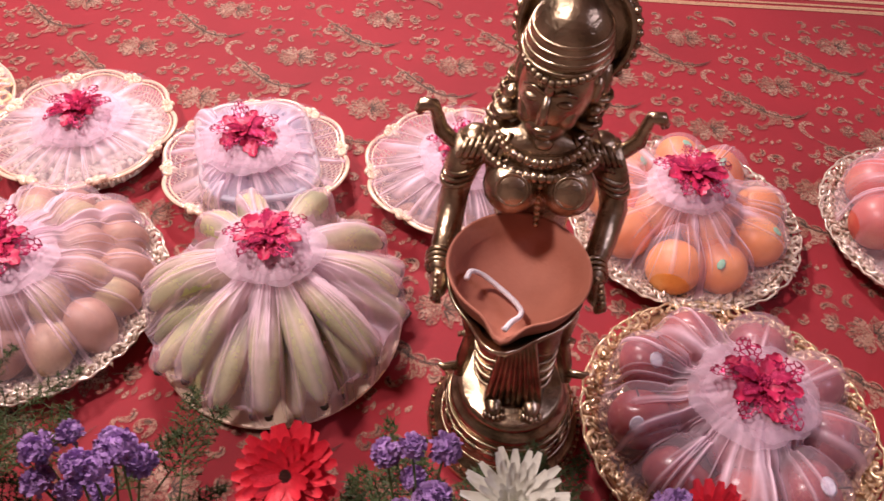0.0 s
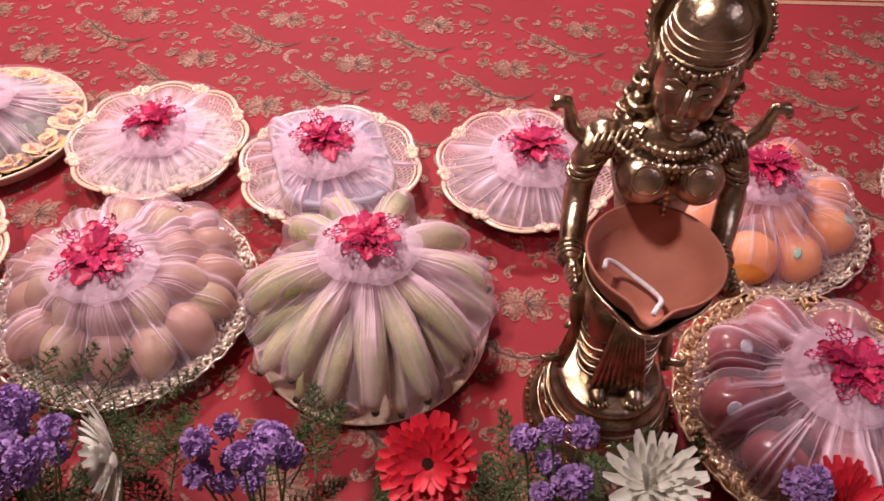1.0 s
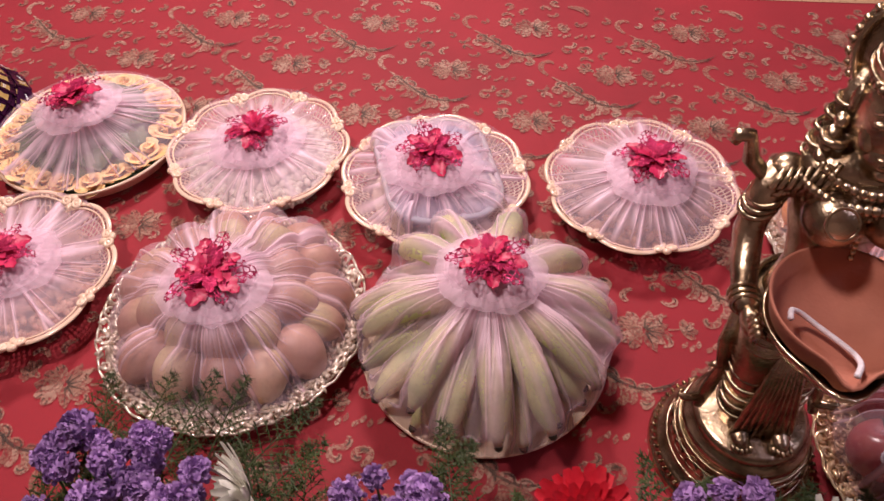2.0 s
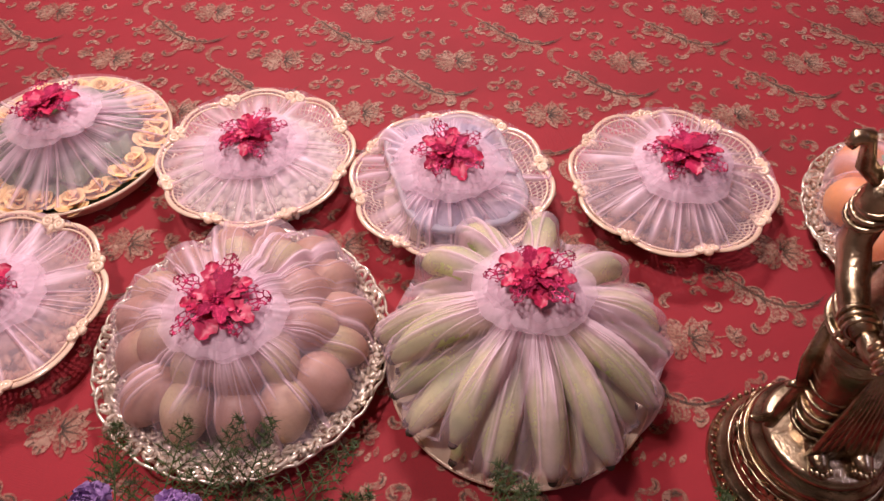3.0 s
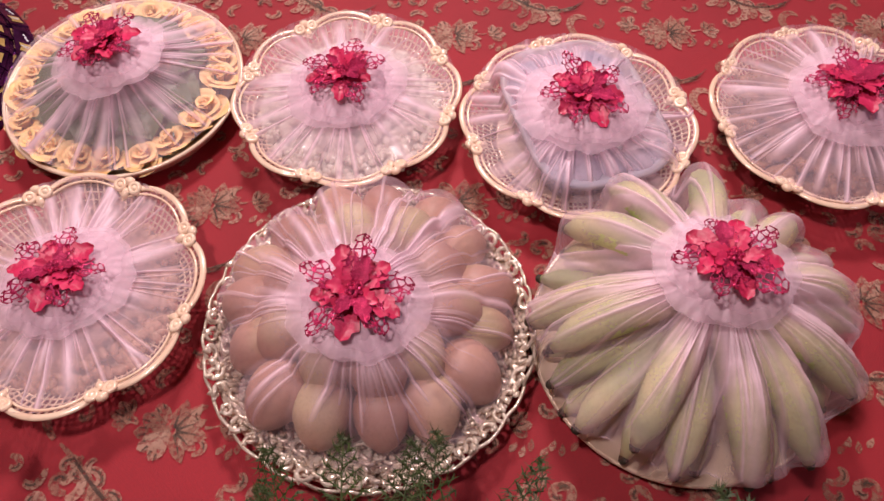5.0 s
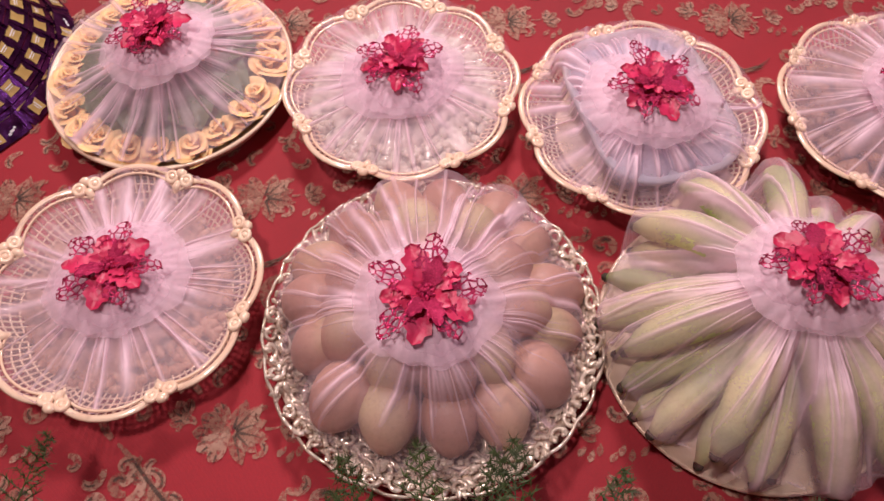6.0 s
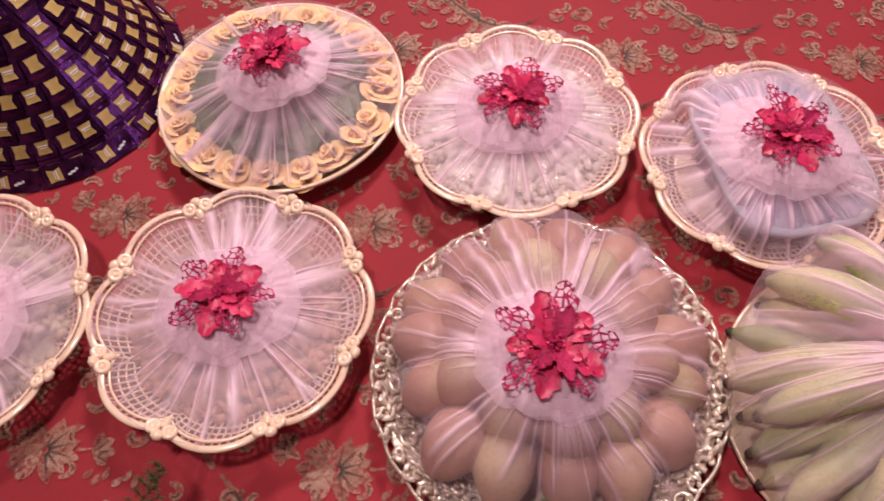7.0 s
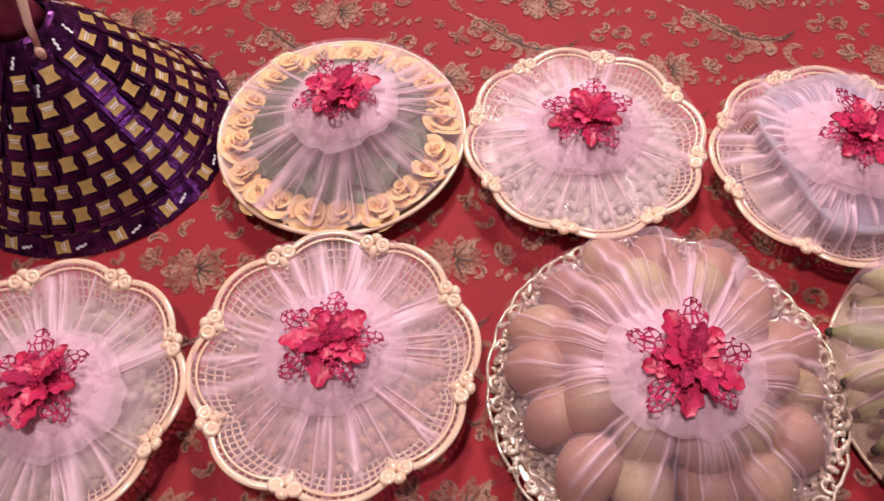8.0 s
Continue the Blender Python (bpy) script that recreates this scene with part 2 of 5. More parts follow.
# For unseen walls and ceiling, toned down so less light bounces into shadows.
PLASTER = surface("plaster", (0.42, 0.33, 0.29), (0.48, 0.39, 0.34), 6, 0.9, 0.0, 0.2, 60)
FLOORING = surface("floor_tile", (0.3, 0.22, 0.18), (0.38, 0.29, 0.24), 5, 0.5, 0.0, 0.1, 40)


# ---- mesh building ----
TAU = 2 * math.pi


class Geo:
    """Vertices and faces of one mesh."""

    def __init__(self):
        self.v, self.f, self.n = [], [], 0

    def add(self, verts, faces, m=None):
        verts = np.asarray(verts, float).reshape(-1, 3)
        if m is not None:
            a = np.array(m)
            verts = verts @ a[:3, :3].T + a[:3, 3]
        self.v.append(verts)
        self.f += [tuple(i + self.n for i in f) for f in faces]
        self.n += len(verts)
        return self

    def grid(self, rows, wrap_u=False, wrap_v=False, m=None):
        rows = np.asarray(rows, float)
        a, b = rows.shape[:2]
        faces = []
        for i in range(a if wrap_v else a - 1):
            for j in range(b if wrap_u else b - 1):
                i2, j2 = (i + 1) % a, (j + 1) % b
                faces.append((i * b + j, i * b + j2, i2 * b + j2, i2 * b + j))
        return self.add(rows.reshape(-1, 3), faces, m)

    def ball(self, c, r, nu=12, nv=8, m=None):
        r = (r, r, r) if np.isscalar(r) else r
        t = np.linspace(0, math.pi, nv + 1)[:, None]
        p = np.arange(nu)[None] * TAU / nu
        rows = np.stack([np.sin(t) * np.cos(p) * r[0], np.sin(t) * np.sin(p) * r[1], -np.cos(t) * r[2] + 0 * p], -1)
        return self.grid(rows + np.asarray(c, float), True, m=m)

    def lathe(self, profile, n=48, m=None):
        p = np.asarray(profile, float)
        a = np.arange(n) * TAU / n
        rows = np.stack([p[:, :1] * np.cos(a), p[:, :1] * np.sin(a), p[:, 1:] + 0 * a], -1)
        return self.grid(rows, True, m=m)

    def tube(self, path, radius, n=8, closed=False, m=None, flat=1.0):
        p = np.asarray(path, float)
        k = len(p)
        r = np.broadcast_to(np.asarray(radius, float), (k,))
        d = np.roll(p, -1, 0) - np.roll(p, 1, 0) if closed else np.gradient(p, axis=0)
        d /= np.linalg.norm(d, axis=1)[:, None] + 1e-12
        up = np.array((0, 0, 1.0)) if abs(d[:, 2]).mean() < 0.8 else np.array((0, 1.0, 0))
        s = np.cross(d, up)
        s /= np.linalg.norm(s, axis=1)[:, None] + 1e-12
        u = np.cross(s, d)
        a = np.arange(n) * TAU / n
        rows = p[:, None] + r[:, None, None] * (np.cos(a)[None, :, None] * s[:, None] + flat * np.sin(a)[None, :, None] * u[:, None])
        self.grid(rows, True, closed, m)
        if not closed:
            for c, q in ((0, 1), (k - 1, -1)):
                base = self.n - k * n + c * n
                self.f.append(tuple(base + j for j in (range(n) if q < 0 else range(n - 1, -1, -1))))
        return self

    def ring(self, c, radius, thick, n=24, k=8, m=None):
        a = np.arange(n) * TAU / n
        path = np.stack([radius * np.cos(a), radius * np.sin(a), 0 * a], -1) + np.asarray(c, float)
        return self.tube(path, thick, k, True, m)

    def box(self, c, size, m=None):
        x, y, z = (s / 2 for s in size)
        v = [(a, b, e) for a in (-x, x) for b in (-y, y) for e in (-z, z)]
        f = [(0, 1, 3, 2), (4, 6, 7, 5), (0, 4, 5, 1), (2, 3, 7, 6), (0, 2, 6, 4), (1, 5, 7, 3)]
        return self.add(np.array(v) + np.asarray(c, float), f, m)

    def mesh(self, name, material, smooth=True):
        me = bpy.data.meshes.new(name)
        me.from_pydata(np.concatenate(self.v).tolist(), [], self.f)
        me.materials.append(material)
        if smooth:
            me.shade_smooth()
        me.update()
        return me


def part(name, g, material, parent, label="", m=None, smooth=True):
    ob = new(name, g if isinstance(g, bpy.types.Mesh) else g.mesh(name, material, smooth))
    ob.parent = parent
    if m is not None:
        ob.matrix_basis = m
    return tagged(ob, label)


def thing(name, m, label, category, group="", kind=""):
    ob = new(name)
    ob.empty_display_size = 0.02
    ob.matrix_basis = m
    return tagged(ob, label, category, group, kind)


def solid(name, g, material, m, label, category, group="", kind="", smooth=True):
    ob = new(name, g if isinstance(g, bpy.types.Mesh) else g.mesh(name, material, smooth))
    ob.matrix_basis = m
    return tagged(ob, label, category, group, kind)


def rng(seed):
    return random.Random(seed)


def turn(rx, ry, rz, place=(0, 0, 0)):
    return pose(*place, rx, ry, rz)


# ---- the unseen room, added round the table to bounce light ----
def slab(name, c, size, material):
    return tagged(new(name, Geo().box(c, size).mesh(name, material, False)), kind="structure")


slab("floor", (0, 1.0, -0.8), (7.2, 7.2, 0.1), FLOORING)
slab("ceiling", (0, 1.0, 2.85), (7.2, 7.2, 0.1), PLASTER)
slab("wall_north", (0, 4.55, 1.025), (7.0, 0.1, 3.55), PLASTER)
slab("wall_south", (0, -2.55, 1.025), (7.0, 0.1, 3.55), PLASTER)
slab("wall_east", (3.55, 1.0, 1.025), (0.1, 7.2, 3.55), PLASTER)
slab("wall_west", (-3.55, 1.0, 1.025), (0.1, 7.2, 3.55), PLASTER)


# ---- the cloth-covered table ----
def curl(x, y, a, size, sign, turns=0.75):
    """A tapering scroll that ends in a curl."""
    t = np.linspace(0, 1, 14)
    ang = a + sign * turns * TAU * t ** 1.35
    step = size * (1 - 0.72 * t) / 14 * 2.0
    px = x + np.cumsum(step * np.cos(ang))
    py = y + np.cumsum(step * np.sin(ang))
    return np.stack([px, py], -1), ang, size * 0.13 * np.sin(math.pi * np.clip(t * 0.85 + 0.12, 0, 1)) ** 0.7


def ribbon(g, line, ang, width, z):
    nx, ny = -np.sin(ang) * width, np.cos(ang) * width
    rows = np.stack([np.stack([line[:, 0] + s * nx, line[:, 1] + s * ny, np.full(len(line), z)], -1) for s in (-1, 1)], 1)
    g.grid(rows)


def leaf_shape(g, x, y, a, length, width, z):
    t = np.linspace(0, 1, 7)
    w = width * np.sin(math.pi * t ** 0.8) * 0.5 + 0.0004
    ang = np.full(7, a) + 0.5 * t
    line = np.stack([x + length * t * np.cos(a), y + length * t * np.sin(a)], -1)
    ribbon(g, line, ang, w, z)


def lobe_shape(g, x, y, a, length, width, z):
    """A rounded lobe, widest near its end."""
    t = np.linspace(0, 1, 8)
    w = width * 0.5 * np.sin(math.pi * np.clip(t ** 1.6 * 0.95 + 0.04, 0, 1)) ** 0.6
    line = np.stack([x + length * t * np.cos(a), y + length * t * np.sin(a)], -1)
    ribbon(g, line, np.full(8, a), w, z)


def fine_line(g, x, y, a, length, width, bend, z):
    """A thin tapering stroke that bends on its way."""
    t = np.linspace(0, 1, 8)
    ang = a + bend * t
    line = np.stack([x + np.cumsum(np.cos(ang)) * length / 8, y + np.cumsum(np.sin(ang)) * length / 8], -1)
    ribbon(g, line, ang, width * (1.05 - t), z)


def motif(light, dark, r):
    """One repeat of the brocade: a half-open flower, a feathered branch below it and loose scrolls between."""
    # the flower: ruffled lobes with slits on one side, a fan of pointed petals with dark veins on the other
    for k in range(5):
        a = math.pi * (0.66 + 0.17 * k)
        lobe_shape(light, -0.004, -0.004, a, 0.04 - 0.002 * abs(k - 2), 0.019, 0.0012 + 0.00005 * k)
        for q in (-0.16, 0.1):
            fine_line(dark, -0.004 + 0.025 * math.cos(a + q), -0.004 + 0.025 * math.sin(a + q), a + q, 0.012, 0.0013, 0.3, 0.0019)
    for k in range(6):
        a = -1.25 + 0.52 * k
        leaf_shape(light, 0.002, -0.002, a, 0.039 - 0.004 * (k % 2), 0.021, 0.0015 + 0.00005 * k)
        fine_line(dark, 0.0, -0.004, a + 0.1, 0.032 - 0.006 * (k % 2), 0.0019, -0.15, 0.002)
    # leaves and a spray at both sides of it
    for s, x0, y0, a0 in ((1, 0.052, -0.002, 0.35), (-1, -0.05, 0.012, 2.6)):
        for k in range(4):
            a = a0 + s * (k - 1.5) * 0.62
            lobe_shape(light, x0, y0, a, 0.026 - 0.003 * abs(k - 1.5), 0.012, 0.00115 + 0.00005 * k)
            fine_line(dark, x0 + 0.006 * math.cos(a), y0 + 0.006 * math.sin(a), a, 0.015, 0.0013, 0.4 * s, 0.0019)
    fine_line(light, 0.03, 0.0, -0.1, 0.03, 0.002, 0.6, 0.0011)
    # the feathered branch: a dark rib, broad feathers under it, curls over it
    t = np.linspace(0, 1, 26)
    bx = -0.122 + 0.15 * t
    by = -0.016 - 0.094 * np.sin(np.clip(t * 1.05, 0, 1) * 1.9) ** 1.15 + 0.012 * t
    ang = np.arctan2(np.gradient(by), np.gradient(bx))
    ribbon(light, np.stack([bx, by], -1), ang, 0.0016 + 0.0042 * np.sin(math.pi * t) ** 0.8, 0.0011)
    ribbon(dark, np.stack([bx[3:], by[3:] + 0.0012], -1), ang[3:], 0.0019 * np.sin(math.pi * t[3:] * 0.97) ** 0.5 + 0.0002, 0.0019)
    for k in range(8):
        i = 3 + 2 * k
        line, an, w = curl(bx[i], by[i], ang[i] - 0.35, 0.026 + 0.004 * (k % 3), -1, 0.42)
        ribbon(light, line, an, w * 1.5, 0.0012 + 0.00004 * k)
    for k, i in enumerate((5, 9, 13, 17)):
        line, an, w = curl(bx[i], by[i], ang[i] + 1.0, 0.036 - 0.003 * k, -1, 0.72)
        ribbon(light, line, an, w * 1.15, 0.0013 + 0.00004 * k)
        ribbon(dark, line[1:9] + (0.0014, 0.0), an[1:9], w[1:9] * 0.34, 0.0019)
    for k in range(3):
        fine_line(dark, 0.02 - 0.008 * k, -0.094 - 0.004 * k, 0.5 - 0.2 * k, 0.03, 0.0017, 0.3, 0.0019)
    # a long tendril that rises from the branch and coils back over the flower
    line, an, w = curl(-0.122, -0.016, 2.5, 0.062, -1, 0.62)
    ribbon(light, line, an, w * 0.75, 0.0011)
    # loose scrolls
    for k in range(13):
        line, an, w = curl(r.uniform(-0.15, 0.16), r.uniform(-0.07, 0.07), r.uniform(0, TAU), r.uniform(0.022, 0.036), r.choice((-1, 1)), r.uniform(0.5, 0.9))
        ribbon(light, line, an, w * 1.3, 0.00105)
        ribbon(dark, line[5:11], an[5:11], w[5:11] * 0.3, 0.0017)
    for x0, y0, a, size, sign, turns in ((0.06, 0.082, 3.3, 0.034, -1, 0.85), (0.066, 0.08, 0.0, 0.05, -1, 0.3), (0.112, -0.07, 2.6, 0.03, 1, 0.9), (0.064, -0.062, 4.2, 0.03, 1, 0.8),
                                         (0.035, 0.062, 1.6, 0.03, 1, 0.8), (-0.06, 0.06, 0.4, 0.034, 1, 0.75), (0.11, 0.03, 4.6, 0.034, -1, 0.7), (-0.1, 0.03, 5.4, 0.026, -1, 0.8)):
        line, an, w = curl(x0, y0, a, size, sign, turns)
        ribbon(light, line, an, w * 1.35, 0.0012)
        ribbon(dark, line[6:12], an[6:12], w[6:12] * 0.4, 0.0018)
    for k in range(7):
        leaf_shape(light, 0.05 + 0.011 * k, -0.03 - 0.006 * (k % 2), 0.9 + 0.25 * (k % 3), 0.014, 0.007, 0.0011 + 0.00003 * k)


def table_cloth():
    cloth = thing("table_cloth", pose(0, 0, 0), "red brocade cloth with woven beige scrolls and flowers", "tablecloth", kind="structure")
    g = Geo()
    xs, ys = np.linspace(-2.4, 2.2, 116), np.linspace(0.02, 2.6, 66)
    X, Y = np.meshgrid(xs, ys)
    Z = 0.0006 * np.sin(X * 7 + Y * 3) * np.sin(Y * 5 - X * 2) - 0.0006
    Z = np.where(np.abs(Y - 2.6) < 1e-6, -0.3, Z)
    g.grid(np.stack([X, Y, Z], -1))
    part("fabric", g, CLOTH, cloth)
    light, dark = Geo(), Geo()
    motif(light, dark, rng(4))
    lv, dv = np.concatenate(light.v), np.concatenate(dark.v)
    L, D = Geo(), Geo()
    for row in range(-2, 13):
        for col in range(-7, 7):
            x = -0.275 + 0.316 * col + (0.158 if row % 2 else 0)
            y = 1.30 - 0.1475 * (row - 0)
            if row % 2:
                y += 0.002
            if not (-2.3 < x < 2.0 and 0.15 < y < 1.57):
                continue
            m = pose(x, y, 0)
            L.add(lv, light.f, m)
            D.add(dv, dark.f, m)
    for col in range(-7, 7):
        for row in range(0, 5):
            m = pose(-0.2 + 0.316 * col + (0.158 if row % 2 else 0), 1.75 + 0.1475 * row, 0)
            L.add(lv, light.f, m)
            D.add(dv, dark.f, m)
    part("woven_pattern", L, MOTIF, cloth, "beige woven scrolls and flowers", smooth=False)["kind"] = "stuff"
    part("woven_shading", D, MOTIF_DARK, cloth, "dark woven outlines", smooth=False)["kind"] = "stuff"
    b = Geo()
    for y, w in ((1.587, 0.007), (1.606, 0.004), (1.632, 0.006)):
        x = np.linspace(-2.4, 2.2, 60)
        ribbon(b, np.stack([x, y + 0.002 * np.sin(9 * x)], -1), 0 * x, w + 0 * x, 0.0014)
    part("woven_border", b, BORDER, cloth, "pale gold woven border lines", smooth=False)
    slab("table_platform", (-0.1, 1.3, -0.38), (4.5, 2.5, 0.75), FLOORING)


table_cloth()


# ---- tulle covers and poinsettias ----
def hull_profile(rho, z):
    """The taut upper line over the points (rho, z), both ends kept."""
    keep = []
    for i in range(len(rho)):
        while len(keep) > 1 and (z[keep[-1]] - z[keep[-2]]) * (rho[i] - rho[keep[-2]]) <= (z[i] - z[keep[-2]]) * (rho[keep[-1]] - rho[keep[-2]]):
            keep.pop()
        keep.append(i)
    return np.interp(rho, rho[keep], z[keep])


def tulle_cover(x, y, R, edge, peak, bumps, seed, label, lean=(0, 0), ruffle=0.072, taut=0.75, lines=80, star=None, floor_z=0.012, flower=0.051, base_density=0.13, tuck=None):
    """A net drawn over the contents (bumps: x, y, z, r), gathered at the top into a ruffle, with a glittering flower on it."""
    r = rng(seed)
    cover = thing("tulle_cover", pose(x, y, 0), label, "tulle cover", "tulle covers over the trays")
    NT, NR = 960, 30
    th = np.arange(NT) * TAU / NT
    s = np.linspace(0, 1, NR)
    r0 = 0.016
    edge_r = np.full(NT, R) if star is None else star(th)
    rho = r0 + (edge_r[None] - r0) * s[:, None] ** 0.85
    bx = np.array(bumps, float).reshape(-1, 4)
    px = rho * np.cos(th) + lean[0] * (1 - s[:, None])
    py = rho * np.sin(th) + lean[1] * (1 - s[:, None])
    top = np.full(px.shape, floor_z)
    for cx, cy, cz, cr in bx:
        d2 = cr ** 2 - (px - cx) ** 2 - (py - cy) ** 2
        top = np.maximum(top, np.where(d2 > 0, cz + np.sqrt(np.maximum(d2, 0)) + 0.0015, 0))
    Z = np.empty_like(top)
    for j in range(NT):
        z = top[:, j].copy()
        z[0], z[-1] = peak, edge
        h = hull_profile(rho[:, j], z)
        Z[:, j] = np.maximum(taut * h + (1 - taut) * z, z)
    for _ in range(2):
        Z = np.maximum(0.5 * Z + 0.25 * (np.roll(Z, 1, 1) + np.roll(Z, -1, 1)), top)
    dens = np.full(px.shape, base_density)
    lift = np.zeros(px.shape)
    for _ in range(lines):
        a, w, amp, reach = r.uniform(0, TAU), r.choice((0.0005, 0.0007, 0.001, 0.0016, 0.003)) * r.uniform(0.7, 1.3), r.uniform(0.2, 0.8), r.uniform(0.35, 1.25)
        bend = r.uniform(-0.12, 0.12)
        da = (th[None] - a - bend * s[:, None] + math.pi) % TAU - math.pi
        e = np.exp(-(da * rho / (w * (0.8 + 1.6 * s[:, None]))) ** 2)
        fade = np.clip((reach - s[:, None]) / 0.3, 0, 1)
        dens += amp * e * fade
        lift += 0.0035 * e * fade * amp
    dens += 0.6 * np.exp(-((rho - r0) / (0.9 * ruffle)) ** 2)
    Z = Z + lift * np.clip(s[:, None] * 8, 0, 1)
    if tuck:
        q = np.linspace(0, 1, 9)[1:, None]
        rim_r = np.hypot(px[-1], py[-1])
        fold = 1 + 0.014 * np.sin(19 * th) * np.sin(math.pi * q) + 0.01 * np.sin(31 * th + 1) * q
        down_r = (rim_r + (tuck[0] - rim_r) * q ** 1.2) * fold
        px, py = np.vstack([px, down_r * np.cos(th)]), np.vstack([py, down_r * np.sin(th)])
        Z = np.vstack([Z, Z[-1] + (tuck[1] - Z[-1]) * q])
        dens = np.vstack([dens, np.repeat(dens[-1:], 8, 0)])
    g = Geo()
    g.grid(np.stack([px, py, Z], -1), True)
    me = g.mesh("net", TULLE)
    me.attributes.new("threads", "FLOAT", "POINT").data.foreach_set("value", np.clip(dens, 0, 1).ravel())
    part("net", me, TULLE, cover)
    cx, cy = lean
    for layer in range(4):
        nt, nr = 180, 10
        t = np.arange(nt) * TAU / nt
        q = np.linspace(0, 1, nr)[:, None]
        ph = [r.uniform(0, TAU) for _ in range(6)]
        wave = sum(np.sin(k * t + p) * h for k, p, h in zip((5, 8, 13, 22, 37), ph, (0.35, 0.3, 0.3, 0.25, 0.18)))
        size = ruffle * (1.06 - 0.13 * layer) * (1 + 0.07 * np.sin(2 * t + ph[0]) + 0.035 * np.sin(5 * t + ph[1]) + 0.02 * np.sin(13 * t + ph[3]))
        rr = 0.012 + (size - 0.012) * q
        zz = peak + 0.004 + 0.0032 * layer + (0.004 + 0.001 * layer) * np.sin(q * 2.6) + wave * 0.0018 * q - 0.004 * q ** 3
        tt = t + 0.03 * q * np.sin(9 * t + ph[2])
        g = Geo().grid(np.stack([cx + rr * np.cos(tt), cy + rr * np.sin(tt), zz], -1), True)
        me = g.mesh("ruffle", RUFFLE)
        fold = 0.95 * (1 - 0.78 * q ** 1.6) + (0.12 * np.sin(37 * t + ph[4]) * np.sin(8 * t + ph[1]) + 0.08 * np.sin(22 * t + ph[3])) * (1 - q) + 0.05
        me.attributes.new("threads", "FLOAT", "POINT").data.foreach_set("value", np.clip(fold, 0, 1).ravel())
        part("ruffle", me, RUFFLE, cover, "gathered pink tulle ruffle")
    poinsettia(x + cx, y + cy, peak + 0.022, flower, seed)


def petal_mesh(length, width, seed, lace=False):
    """A pointed, jagged petal that arches up and droops at its tip; lace: an open network of veins."""
    r = rng(seed)
    n, k = 16, 7
    t = np.linspace(0, 1, n)
    w = width * np.sin(math.pi * np.clip(t * 0.9 + 0.06, 0, 1)) ** 0.7 * (0.82 + 0.42 * (np.arange(n) % 4) / 3)
    w[-1] = 0.0003
    u = np.linspace(-1, 1, k)
    x = length * t[:, None] + 0 * u
    yy = w[:, None] * 0.5 * u[None]
    z = 0.1 * length * np.sin(t * 2.9)[:, None] + 0.12 * width * np.abs(u)[None] + 0.014 * length * np.array([[r.uniform(-1, 1) for _ in u] for _ in t]) * t[:, None]
    rows = np.stack([x, yy, z], -1)
    g = Geo()
    g.grid(rows)
    if not lace:
        g.grid(rows[:, ::-1] - (0, 0, 0.0006))
    else:
        for j in (0, 3, 6):
            g.tube(rows[:, j], 0.0009, 4)
    return g


LACE = petal_mesh(0.056, 0.027, 3, True).mesh("lace_petal", LACEWORK)
BROAD = [petal_mesh(0.047, 0.025, 5 + i).mesh("petal", PETAL) for i in range(3)]
INNER = [petal_mesh(0.026, 0.014, 15 + i).mesh("inner_petal", PETAL) for i in range(2)]
SPARKLE = petal_mesh(0.034, 0.015, 25).mesh("glitter_petal", GLITTER)


def poinsettia(x, y, z, size, seed):
    r = rng(seed * 7 + 1)
    f = thing("poinsettia", pose(x, y, z, r.uniform(-5, 8), r.uniform(-6, 6), r.uniform(0, 360)), "glittering red artificial poinsettia on a tulle ruffle", "artificial flower", "poinsettias on the trays")
    k = size / 0.05
    for i in range(10):
        m = turn(r.uniform(-16, 16), r.uniform(-9, 6), i * 36 + r.uniform(-8, 8)) @ Matrix.Diagonal((k * r.uniform(0.88, 1.08), k * r.uniform(0.85, 1.1), k, 1))
        if i % 2:
            part("lace_petal", LACE, GLITTER, f, "openwork glitter petal", m)
        else:
            part("petal", r.choice(BROAD), PETAL, f, "", m)
    for i in range(7):
        m = turn(r.uniform(-20, 20), r.uniform(-26, -8), i * 51.4 + 20 + r.uniform(-12, 12), (0, 0, 0.004)) @ Matrix.Scale(k * r.uniform(0.85, 1.15), 4)
        part("petal", INNER[i % 2] if i % 3 else SPARKLE, PETAL, f, "", m)
    g = Geo()
    for i in range(12):
        a, d = i * 2.4, 0.0022 * math.sqrt(i) * k
        g.ball((d * math.cos(a), d * math.sin(a), 0.012 * k - 0.25 * d), 0.0024 * k, 7, 5)
    part("flower_eye", g, GLITTER, f, "glittering beaded centre")


